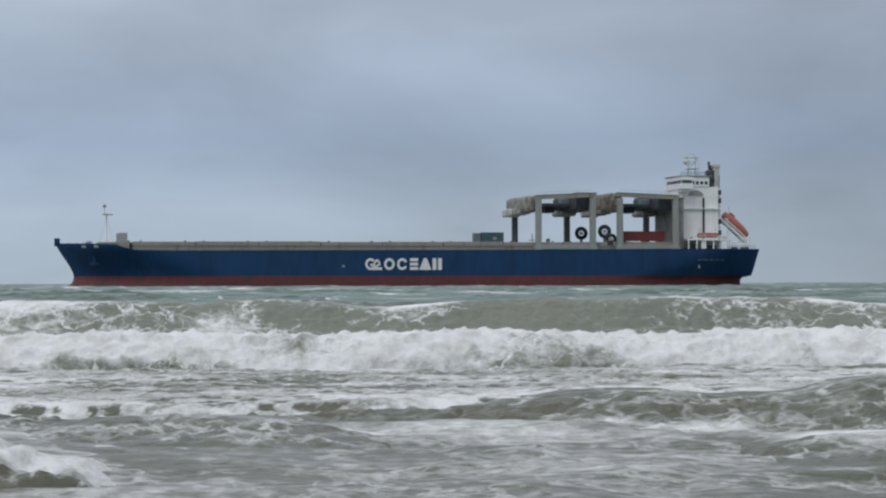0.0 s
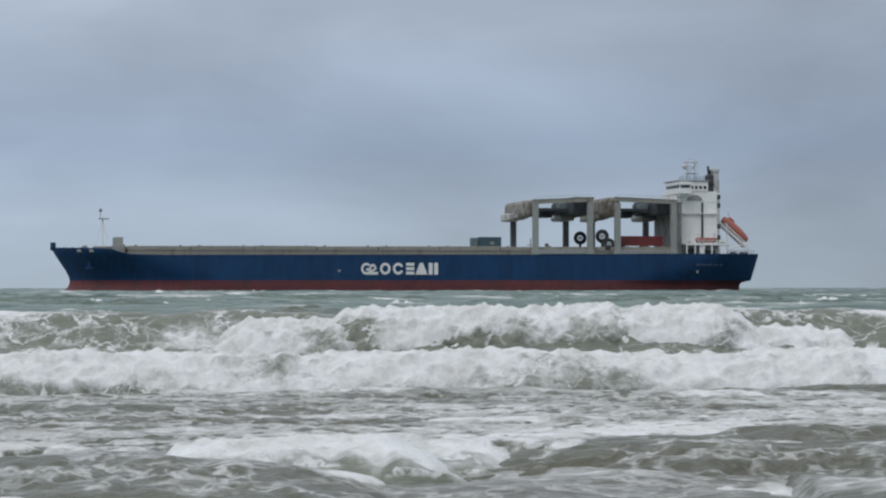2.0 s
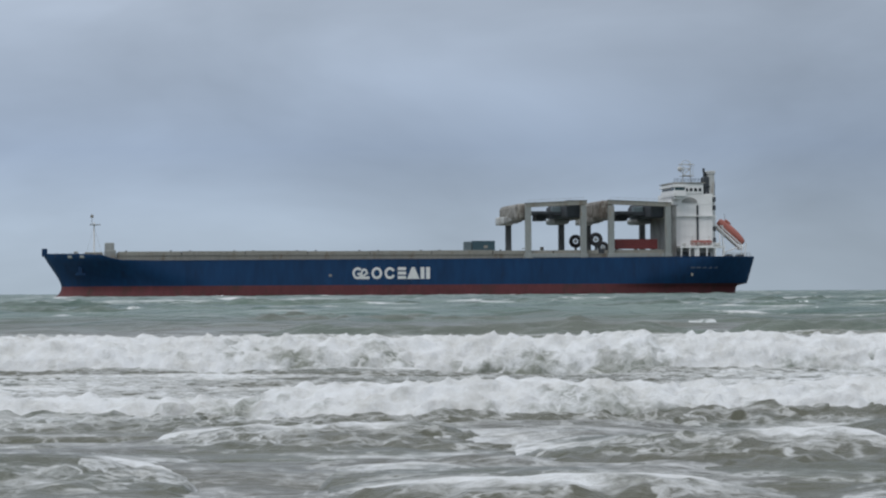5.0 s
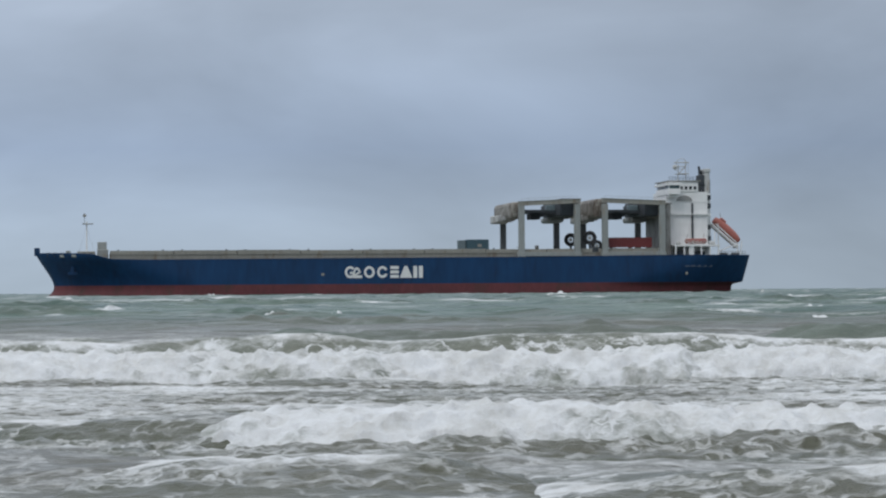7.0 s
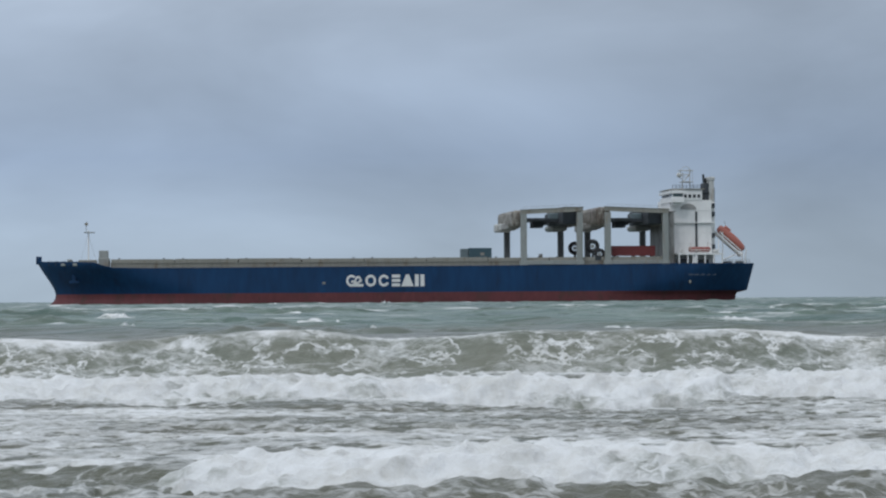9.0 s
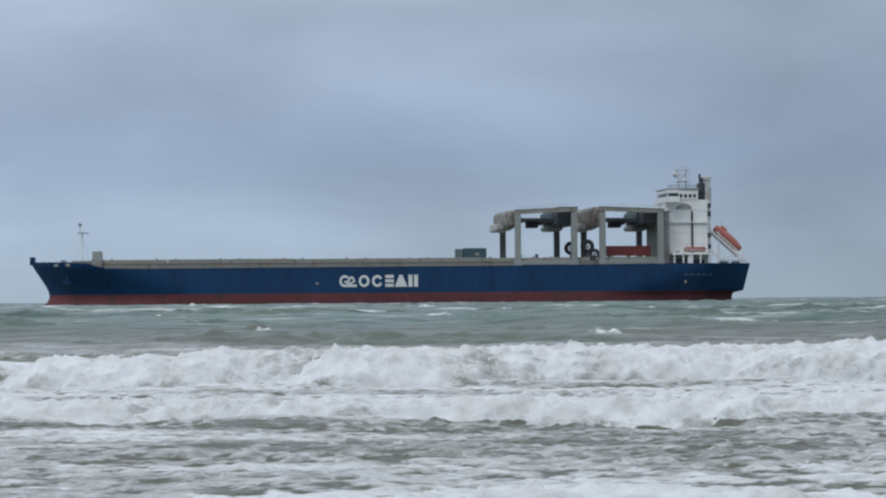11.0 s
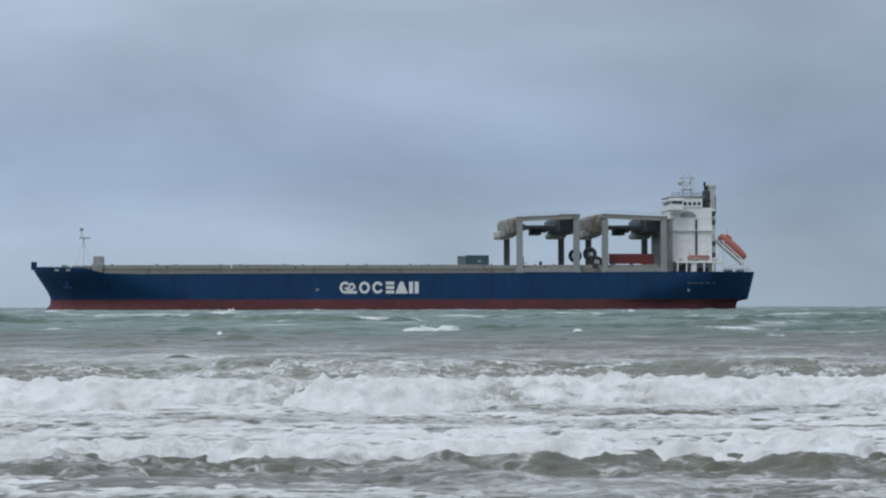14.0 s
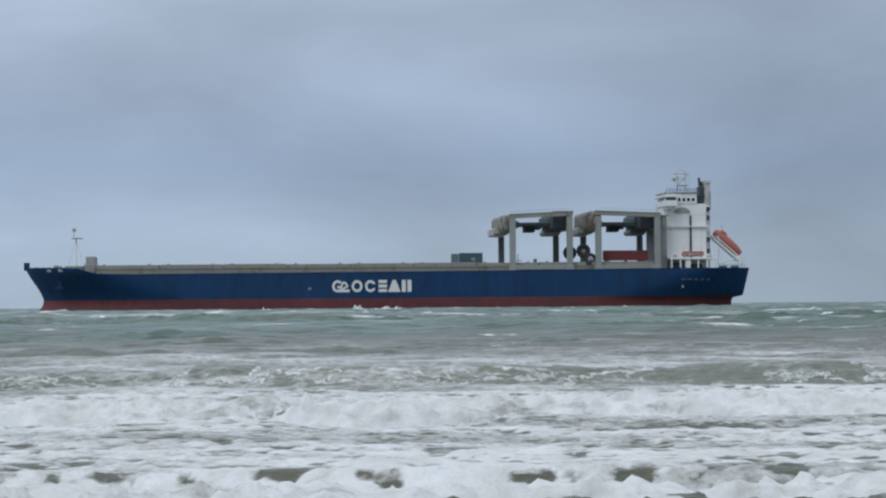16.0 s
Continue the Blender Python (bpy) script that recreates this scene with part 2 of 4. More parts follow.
def box(bm, x0, x1, y0, y1, z0, z1, bevel=0.0):
    made = bmesh.ops.create_cube(bm, size=1.0)["verts"]
    bmesh.ops.scale(bm, vec=(x1 - x0, y1 - y0, z1 - z0), verts=made)
    bmesh.ops.translate(bm, vec=((x0 + x1) / 2, (y0 + y1) / 2, (z0 + z1) / 2), verts=made)
    if bevel:
        edges = list({e for v in made for e in v.link_edges})
        bmesh.ops.bevel(bm, geom=edges, offset=bevel, segments=2, affect="EDGES", profile=0.5)
    return made


def boxes(*dims, bevel=0.0):
    bm = bmesh.new()
    for d in dims:
        box(bm, *d, bevel=bevel)
    return bm


def rod(bm, a, b, r0, r1=None, seg=8):
    a, b = Vector(a), Vector(b)
    d = b - a
    m = Matrix.Translation((a + b) / 2) @ d.to_track_quat("Z", "Y").to_matrix().to_4x4()
    bmesh.ops.create_cone(bm, cap_ends=True, segments=seg, radius1=r0, radius2=r0 if r1 is None else r1, depth=d.length, matrix=m)


def rods(*ends, r=0.05, seg=6):
    bm = bmesh.new()
    for a, b in ends:
        rod(bm, a, b, r, seg=seg)
    return bm


def tube(points, r, seg=5):
    """One bent pipe through the points, which run mostly along x."""
    bm = bmesh.new()
    rows = [[bm.verts.new((p[0], p[1] + r * math.cos(2 * math.pi * k / seg), p[2] + r * math.sin(2 * math.pi * k / seg))) for k in range(seg)] for p in points]
    for p, q in zip(rows, rows[1:]):
        for k in range(seg):
            bm.faces.new((p[k], q[k], q[(k + 1) % seg], p[(k + 1) % seg]))
    return bm


def ring(bm, centre, r, tube, axis, seg=28, tseg=10):
    rot = Vector(axis).to_track_quat("Z", "Y").to_matrix()
    rows = []
    for i in range(seg):
        a = 2 * math.pi * i / seg
        row = []
        for j in range(tseg):
            b = 2 * math.pi * j / tseg
            p = Vector(((r + tube * math.cos(b)) * math.cos(a), (r + tube * math.cos(b)) * math.sin(a), tube * math.sin(b)))
            row.append(bm.verts.new(rot @ p + Vector(centre)))
        rows.append(row)
    for i in range(seg):
        for j in range(tseg):
            bm.faces.new((rows[i][j], rows[(i + 1) % seg][j], rows[(i + 1) % seg][(j + 1) % tseg], rows[i][(j + 1) % tseg]))


def sheet(name, X, Y, Z, foam, material):
    """A smooth grid mesh from arrays, with its foam weight."""
    r, c = X.shape
    co = np.stack([X, Y, Z], -1).reshape(-1, 3)
    i = np.arange(r * c).reshape(r, c)
    q = np.stack([i[:-1, :-1], i[:-1, 1:], i[1:, 1:], i[1:, :-1]], -1).reshape(-1, 4)
    me = bpy.data.meshes.new(name)
    me.from_pydata(co.tolist(), [], q.tolist())
    at = me.attributes.new("foam", "FLOAT", "POINT")
    at.data.foreach_set("value", foam.reshape(-1).astype(np.float32))
    me.polygons.foreach_set("use_smooth", np.ones(len(me.polygons), bool))
    me.materials.append(material)
    me.update()
    return new(name, me)


# smooth lattice noise on arrays, -1 to 1
LATTICE = np.random.RandomState(7).rand(64, 64) * 2 - 1


def field(x, y):
    xi, yi = np.floor(x).astype(int), np.floor(y).astype(int)
    u, v = x - xi, y - yi
    u, v = u * u * u * (u * (u * 6 - 15) + 10), v * v * v * (v * (v * 6 - 15) + 10)
    g = lambda a, b: LATTICE[a % 64, b % 64]
    return (g(xi, yi) * (1 - u) + g(xi + 1, yi) * u) * (1 - v) + (g(xi, yi + 1) * (1 - u) + g(xi + 1, yi + 1) * u) * v


def fbm(x, y, octaves=4, gain=0.5):
    s, a, k = 0.0, 1.0, 1.0
    for o in range(octaves):
        s = s + a * field(x * k + 17.3 * o, y * k + 9.1 * o)
        a, k = a * gain, k * 2.03
    return s


def billow(x, y, octaves=4, gain=0.55):
    """Rounded lumps, 0 to about 1."""
    s, a, k = 0.0, 0.5, 1.0
    for o in range(octaves):
        s = s + a * np.abs(field(x * k + 5.7 * o, y * k + 3.3 * o)) * 1.9
        a, k = a * gain, k * 2.1
    return s


# ---- the sea: one sheet from the beach to the horizon, bent with the earth ----
def build_sea():
    rows = np.concatenate([np.geomspace(9.0, 800.0, 760), np.geomspace(806.0, 4900.0, 120)])
    u = np.concatenate([np.linspace(-4, -0.36, 30)[:-1], np.linspace(-0.36, 0.36, 300), np.linspace(0.36, 4, 30)[1:]])
    Y, U = np.meshgrid(rows, u, indexing="ij")
    X = Y * U
    out = np.clip((Y - 48) / 60, 0, 1)
    out = out * out * (3 - 2 * out)
    steep = lambda s: 1 - np.abs(s) * 1.5
    Z = out * (0.22 * steep(field(X / 30 + 3, Y / 12)) + 0.20 * steep(field(X / 13 + 9, Y / 5.6 + X / 60)) + 0.16 * steep(field(X / 5.2 + 21, Y / 3.4 + X / 40)) + 0.10 * fbm(X / 3.2, Y / 1.8, 3) - 0.06)
    Z *= 1 + 0.6 * np.clip((Y - 150) / 200, 0, 1) + 0.7 * np.clip((Y - 700) / 500, 0, 1)
    Z += (1 - out) * (0.062 * fbm(X / 2.0, Y / 0.95, 4) + 0.08 * fbm(X / 4.5, Y / 2.2, 2))
    crest = np.clip((Z - 0.27) / 0.10, 0, 1) * np.clip(0.05 + 1.2 * field(X / 9 + 31, Y / 7), 0, 1)
    foam = out * (crest * 1.0 - 0.42) + (1 - out) * (0.20 + 0.24 * np.clip((Y - 19) / 12, 0, 1) + 0.14 * fbm(X / 4, Y / 2, 2))
    Z -= Y * Y / (2 * 6.371e6)
    Z -= 0.15 * np.clip((12.0 - Y) / 3, 0, 1)
    ob = sheet("sea", X, Y, Z, foam, SEA)
    tagged(ob, "rough grey-green sea, silty brown and foam-streaked inshore", "sea", kind="structure")


def build_beach():
    x, y = np.meshgrid(np.linspace(-150, 150, 90), np.concatenate([np.linspace(-120, -8, 30), np.linspace(-7, 14, 50)]))
    z = -0.02 + np.clip(8 - y, -6, 60) * 0.03 + 0.03 * fbm(x / 3, y / 3, 3)
    z = np.minimum(z, -0.15 + np.clip(12 - y, -3, 100) * 0.06)
    ob = sheet("ground", x, y, z - 0.15, z * 0, SAND)
    tagged(ob, "wet grey-brown sand at the water's edge", "beach", kind="structure")


# ---- breakers: rolling lines of surf, each a rigid ridge ----
BROKEN = ((-0.25, -0.35), (0.0, -0.02), (0.12, 0.22), (0.22, 0.45), (0.45, 0.72), (0.85, 0.95), (1.3, 1.0), (2.0, 0.92), (3.2, 0.66), (5.0, 0.42), (8.0, 0.22), (12.0, 0.09), (14.5, -0.05), (15.0, -0.4))
GREENFACE = ((-1.6, -0.35), (-1.0, 0.02), (-0.2, 0.14), (0.5, 0.36), (1.0, 0.66), (1.35, 0.9), (1.65, 1.0), (2.1, 0.98), (3.0, 0.8), (4.5, 0.5), (7.0, 0.22), (10.0, 0.05), (12.0, -0.1), (12.5, -0.5))


def breaker(name, x0, x1, high, shape, seed, lump=0.12, bend=0.5, uneven=0.05, face=1.0, back=0.35, ends=0.0, step=0.07, rows=120, hollow=None, cap=0.0, water=None, run=1.0, torn=0.0, calm=None, ragged=0.0):
    """A ridge of surf along x, its foot at y = 0 and its back away from the shore. face, back: foam on its front and behind."""
    n = int((x1 - x0) / step)
    xs = np.linspace(x0, x1, n)
    prof = np.array(shape)
    prof[:, 0] = np.where(prof[:, 0] > 1.3, 1.3 + (prof[:, 0] - 1.3) * run, prof[:, 0])
    d = np.concatenate([[0], np.cumsum(np.hypot(*np.diff(prof * (1, high), axis=0).T))])
    k = np.searchsorted(prof[:, 0], 2.2)
    s = np.concatenate([np.linspace(0, d[k], int(rows * 0.55)), np.linspace(d[k], d[-1], int(rows * 0.45) + 1)[1:]])
    py, pz = np.interp(s, d, prof[:, 0]), np.interp(s, d, prof[:, 1])
    for _ in range(3):
        py[1:-1], pz[1:-1] = (py[:-2] + 2 * py[1:-1] + py[2:]) / 4, (pz[:-2] + 2 * pz[1:-1] + pz[2:]) / 4
    S, X = np.meshgrid(s, xs, indexing="ij")
    PY, PZ = np.meshgrid(py, xs, indexing="ij")[0], np.meshgrid(pz, xs, indexing="ij")[0]
    off = bend * fbm(X / 4.5 + seed, X * 0 + seed, 3)
    tall = 1 + uneven * fbm(X / 3.1 + seed * 1.7, X * 0 + 3.1 + seed, 3) + ragged * fbm(X / 0.42 + seed, X * 0 + seed, 3)
    if ends:
        e = np.clip(np.minimum(X - x0, x1 - X) / ends, 0, 1)
        e = e * e * (3 - 2 * e)
        tall = tall * e - 0.25 * (1 - e)
    front = np.clip((2.4 - PY) / 1.6, 0, 1) * np.clip((PY + 0.5) / 0.5, 0, 1)
    b = 0.5 * billow(X / 0.46 + seed, S / 0.36 + seed, 4) + 0.5 * billow(X / 0.24 + seed, S / 0.2 + seed, 3)
    Z = PZ * high * np.maximum(tall, 0.02) + np.minimum(tall, 0) + front * lump * (b - 0.35)
    Z += np.clip(PY / 3, 0, 1) * 0.05 * fbm(X / 1.3, PY / 0.8 + seed, 3)
    Y = PY + off - front * lump * 1.3 * (b - 0.35)
    Z -= 0.45 * np.clip((prof[1, 0] - PY) / (prof[1, 0] - prof[0, 0]), 0, 1)
    crest = np.exp(-((PY - 1.15) / 0.35) ** 2)
    Z += crest * lump * 0.8 * np.clip(fbm(X / 0.17 + seed, S / 0.2 + 7, 3) - 0.1, 0, 1.0) + front * lump * 0.5 * fbm(X / 0.2 + seed, S / 0.2, 2)
    F = np.where(PY < 2.6, face, back + (face - back) * np.exp(-(PY - 2.6) / 2.5))
    F = F + 0.28 * fbm(X / 2.4 + seed, S / 1.3, 3) + 0.16 * fbm(X / 0.5 + seed, S / 0.3, 3)
    if calm:
        F = F - calm[2] * np.exp(-((X - calm[0]) / calm[1]) ** 4) * np.clip((2.0 - PY) / 0.4, 0, 1)
    if cap:
        F = F + cap * np.exp(-((PY - 1.9) / 0.55) ** 2) * np.clip(0.35 + 1.3 * fbm(X / 2.2 + seed, X * 0 + 5, 3), 0, 1)
    if torn:
        F = F - torn * np.exp(-((PY - 0.5) / 0.16) ** 2) * np.clip(2.2 * fbm(X / 0.9 + seed, X * 0 + 9, 3) - 0.1, 0, 1)
    if hollow:
        F = F - hollow * np.exp(-((PY + 0.1) / 0.35) ** 2) * np.clip(0.4 + fbm(X / 1.8 + seed, X * 0 + 2, 3), 0, 1)
    ob = sheet(name, X, Y, Z, F, water or SURF)
    return ob


def build_surf():
    made = {}
    spec = dict(
        w0=("low grey wave running out in the shallows", -18, 18, 0.36, GREENFACE, 3.0, dict(lump=0.06, face=0.12, back=0.3, bend=1.1, uneven=0.55, cap=1.5, water=SURF_NEAR)),
        w1=("rolling white breaker with a churned foam front", -3.0, 24, 0.75, BROKEN, 11.0, dict(lump=0.10, face=0.95, back=0.5, hollow=0.9, bend=0.4, uneven=0.05, ends=1.6)),
        w1_left=("rolling white breaker that dies away in the shallows", -24, -0.2, 0.75, BROKEN, 11.0, dict(lump=0.10, face=0.95, back=0.5, hollow=0.9, bend=0.4, uneven=0.05, ends=1.6)),
        w1_green=("dark green shoulder of a spent breaker", -18, -0.2, 0.36, GREENFACE, 66.0, dict(lump=0.05, face=-0.2, back=0.3, bend=0.4, uneven=0.2, cap=1.3, ends=1.8, water=SURF_NEAR)),
        w2=("steep grey-green wave about to break", -30, 30, 1.05, GREENFACE, 23.0, dict(lump=0.05, face=0.15, back=0.3, bend=0.4, uneven=0.12, cap=0.9, calm=(3.0, 4.2, 0.4))),
        w3=("grey-green wave laced with foam before it breaks", -30, 30, 0.9, GREENFACE, 37.0, dict(lump=0.05, face=0.33, back=0.25, bend=0.5, uneven=0.15, cap=1.0, water=SURF_OUT)),
        w4=("low grey swell laced with foam near the surf", -34, 34, 0.42, GREENFACE, 51.0, dict(lump=0.05, face=0.14, back=0.10, bend=0.6, uneven=0.25, water=SURF_OUT)))
    for key, (label, x0, x1, high, shape, seed, more) in spec.items():
        ob = breaker("breaking_wave", x0, x1, high, shape, seed, **more)
        made[key] = tagged(ob, label, "wave", group="lines of surf", kind="stuff")
    # white rollers that burst along a wave as it breaks, stretch by stretch
    for key, high, spans in (("w2", 1.12, ROLLERS_2), ("w3", 0.93, ROLLERS_3), ("w0", 0.33, ROLLERS_0)):
        for n, (x0, x1, _) in enumerate(spans):
            ob = breaker("foam_roller", x0, x1, high, BROKEN, 5.0 + 7.7 * n + high * 10, lump=0.10 if high > 0.5 else 0.07, face=0.92 if high > 0.5 else 0.7, back=0.5, ends=(x1 - x0) * 0.3, bend=0.3, uneven=0.035, hollow=1.5 if key == "w2" else 0.8 if high > 0.5 else 1.2, rows=100, run=1.0 if high > 0.5 else 0.3, torn=0.35 if key == "w2" else 0.0)
            made[key, n] = tagged(ob, "churning white roller of surf along a breaking wave", "wave", group="lines of surf", kind="stuff")
    # dark broken feet of water that run before the older breakers
    for key, seed in (("w1", 81.0), ("w2", 95.0)):
        ob = breaker("wave_foot", -20, 20, 0.16, GREENFACE, seed, lump=0.06, face=0.10, back=0.6, bend=0.30, uneven=0.4, ragged=0.22, rows=70, run=0.12, step=0.06, water=SURF_NEAR)
        made["foot", key] = tagged(ob, "dark broken foot of water under a breaker", "wave", group="lines of surf", kind="stuff")
    # low wavelets crossing the shallows: from x, to x, height, distance at the start, foam on the face
    for n, (x0, x1, high, y, face) in enumerate(WAVELETS):
        ob = breaker("wavelet", x0, x1, high, GREENFACE if face < 0.3 else BROKEN, 70.0 + 3.3 * n, lump=0.05 if face < 0.3 else 0.10, face=face, back=0.42, ends=(x1 - x0) * 0.35, bend=0.5, uneven=0.2, cap=0.9, hollow=0.6, water=SURF_NEAR, rows=80, run=0.4)
        made["wavelet", n] = tagged(ob, "low grey-brown wavelet with a torn foam crest", "wave", group="wavelets in the shallows", kind="stuff")
    return made


WAVELETS = ((-7.5, -2.0, 0.25, 17.4, 0.4), (1.2, 7.5, 0.26, 23.8, 0.12), (-6.5, -1.2, 0.20, 28.5, 0.15), (0.5, 5.5, 0.19, 30.5, 0.12), (-3.0, 1.5, 0.18, 32.6, 0.12),
            (-1.0, 3.2, 0.16, 26.5, 0.15), (-4.6, 0.2, 0.17, 20.6, 0.2), (2.6, 6.6, 0.15, 19.2, 0.2), (-9.0, -4.0, 0.16, 24.6, 0.15), (4.0, 9.0, 0.15, 34.0, 0.15))


def build_trails():
    """Rippled sheets of spent foam that follow each breaker in."""
    out = {}
    for key, long_, seed in (("w0", 12.0, 41.0), ("w1", 12.5, 4.0), ("w2", 11.5, 15.0), ("w3", 10.0, 27.0)):
        ys = np.linspace(0.4, long_, 260)
        xs = np.linspace(-12, 12, 520)
        Y, X = np.meshgrid(ys, xs, indexing="ij")
        ripple = fbm(X / 0.20 + seed, Y / 0.16, 3)
        Z = 0.19 + 0.022 * ripple + 0.022 * fbm(X / 1.5 + seed, Y / 0.6, 2) + 0.035 * fbm(X / 4 + seed, Y / 1.6, 2)
        last = long_ - 2.0 + 1.6 * fbm(X / 2.5 + seed, X * 0 + seed, 3)
        Z -= 0.4 * np.clip((Y - last) / 1.2, 0, 1) + 0.3 * np.clip((0.9 - Y) / 0.5, 0, 1)
        F = dict(w0=0.45, w1=0.48, w2=0.60, w3=0.66)[key] - 0.18 * np.clip(Y / long_, 0, 1) + 0.22 * fbm(X / 3 + seed, Y / 1.2, 2) + 1.25 * np.clip(ripple + 0.26, -1, 0.1)
        ob = sheet("foam_sheet", X, Y, Z, F, SURF_NEAR)
        out[key] = tagged(ob, "rippled sheet of spent white foam behind a breaker", "foam", group="lines of surf", kind="stuff")
    return out


# stretches of the rollers: from x, to x, the second at which they burst
ROLLERS_2 = [(x - 3.6, x + 3.6, 0.5 + 0.26 * abs(x - 2.6)) for x in (2.6, 0.4, 5.0, -1.9, 7.4, -4.3, 9.8, -6.7, 12.4, -9.2, -11.8)]
ROLLERS_3 = [(x - 3.6, x + 3.6, 9.4 + 0.16 * abs(x - 3)) for x in (3.0, 0.6, 5.4, -1.8, 7.9, -4.3, 10.4, -6.8, 12.9, -9.4, -12.0)]
ROLLERS_0 = [(x - 1.7, x + 1.7, s) for x, s in ((-0.9, 1.2), (-0.1, 1.5), (-1.9, 1.8), (0.7, 2.1), (1.5, 2.7))]


# ---- far swells that roll in beyond the surf ----
def build_swells():
    rnd = random.Random(5)
    out = []
    for n in range(58):
        big = n < 10
        y = 66 + 24 * n + rnd.uniform(-4, 4) if big else 62 + 330 * rnd.random() ** 1.5
        w = y * (rnd.uniform(0.14, 0.3) if big else rnd.uniform(0.02, 0.075))
        x = rnd.uniform(-0.2, 0.2) * (y + 10)
        k = int(w * 2 / 0.22)
        xs = np.linspace(-w, w, min(k, 420))
        t = np.linspace(-1, 1, 40)
        T, X = np.meshgrid(t, xs, indexing="ij")
        taper = np.cos(np.clip(np.abs(X) / w, 0, 1) * math.pi / 2) ** 0.6
        high = rnd.uniform(0.6, 0.95) * (0.75 if y < 130 else 1.0) if big else rnd.uniform(0.45, 0.75) * min(1.0, 0.35 + (y - 62) / 160)
        shape = np.where(T < 0, np.clip(1 - np.abs(T) ** 1.4, 0, 1), np.clip(1 - T, 0, 1) ** 1.3)
        Z = (shape * high * taper * (1 + 0.35 * fbm(X / 4 + n, X * 0 + n, 3)) - 0.25) + (0.04 + 0.07 * taper) * fbm(X / 1.1 + n, T * 4 + n, 4)
        Y = np.where(T < 0, T * 2.2, T * 5.5) + 0.5 * fbm(X / 9 + 2 * n, X * 0, 3)
        F = -0.5 + np.exp(-((T - 0.02) / 0.10) ** 2) * np.clip(1.8 * fbm(X / 2.2 + 4 * n, X * 0 + 2, 3) - 0.35, 0, 1) * 1.5 * taper ** 3
        if y < 130:
            F = F * 0 - 0.35
        ob = sheet("swell", X, Y, Z, F, SWELL if y > 130 else SWELL_IN)
        tagged(ob, "grey-green swell with a small white cap offshore", "wave", group="swells offshore", kind="stuff")
        out.append((ob, x, y, rnd.uniform(3.6, 4.8)))
    return out


# ---- whitecaps: small curls of foam that rise, run and sink ----
def build_whitecaps():
    rnd = random.Random(12)
    spots = [(1.9, 119.0, 3.2, 0.34, 13.9), (6.6, 62.0, 0.9, 0.75, 0.0), (-10.5, 68.0, 4.5, 0.3, 9.0), (4.0, 150.0, 5.0, 0.4, 11.5), (-0.5, 190.0, 6.0, 0.4, 14.6), (-45.8, 400.0, 10.0, 0.95, 3.0), (-19.7, 150.0, 4.0, 0.5, 7.5), (-5.4, 400.0, 3.5, 1.3, 15.5), (11.7, 200.0, 7.0, 0.5, 12.0), (48.5, 250.0, 5.0, 0.5, 2.5), (-13.5, 104.0, 7.5, 0.32, 15.2), (4.6, 96.0, 3.0, 0.22, 15.2)]
    for k in range(130):
        y = 80 * math.exp(rnd.uniform(0.0, 2.02))
        spots.append((rnd.uniform(-0.2, 0.2) * y, y, rnd.uniform(0.6, 2.2) * (y / 110) ** 0.7, rnd.uniform(0.16, 0.30) * (y / 100) ** 0.6, rnd.uniform(-1, 17)))
    out = []
    for n, (x, y, wide, high, when) in enumerate(spots):
        xs, s = np.linspace(-wide / 2, wide / 2, 36), np.linspace(0, 1, 16)
        S, X = np.meshgrid(s, xs, indexing="ij")
        taper = np.clip(1 - np.abs(X / (wide / 2)) ** 2.0, 0, 1) ** 0.7 * (0.75 + 0.5 * fbm(X / (wide * 0.18) + n, X * 0 + n, 2))
        Y = -0.6 + 2.0 * S + 0.5 * fbm(X / 1.5 + n, X * 0, 2)
        Z = high * taper * np.sin(math.pi * np.clip(S * 1.15, 0, 1)) ** 0.8 + 0.05 * high * fbm(X / 0.3 + n, S * 5, 2) - 0.06
        ob = sheet("whitecap", X, Y, Z, np.ones_like(X) * (0.55 + 0.35 * fbm(X / (wide * 0.3) + 3 * n, S * 3, 2)), SWELL)
        tagged(ob, "small white crest of foam on a swell offshore", "wave", group="whitecaps offshore", kind="stuff")
        out.append((ob, x, y, high, when))
    return out


# ---- the ship: bow at -x, stern at +x, waterline at z = 0 ----
BEAM = 15.5


def stem_x(z):
    return float(np.interp(z, (-6, -3, 0.2, 1.6, 3.2, 4.5, 7.0, 9.0, 11.0, 13.8), (-96.5, -98.5, -97.2, -95.4, -95.1, -95.4, -96.8, -98.2, -99.6, -100.3)))


def stern_x(z):
    return float(np.interp(z, (-6, 2.7, 3.0, 3.2, 11), (94.8, 95.0, 96.5, 97.9, 98.9)))


def sheer(x):
    return float(np.interp(x, (-100, -97, -90, -84, -80.5, -70, 30, 75, 100), (12.25, 12.15, 12.0, 11.7, 10.35, 10.1, 10.4, 10.75, 10.75)))


def half(x, z):
    d = x - stem_x(z)
    run = np.interp(z, (-6, 3, 11), (50, 42, 22))
    a = math.sin(math.pi / 2 * min(1, max(0.0, d) / run)) ** 0.75
    e = stern_x(z) - x
    aft = np.interp(z, (-6, 2, 4, 7, 11), (50, 44, 38, 26, 13))
    end = np.interp(z, (-6, 2, 4, 11), (0.2, 0.34, 0.45, 0.70))
    b = end + (1 - end) * math.sin(math.pi / 2 * min(1, max(0.0, e) / aft)) ** 0.8
    return BEAM * a * b


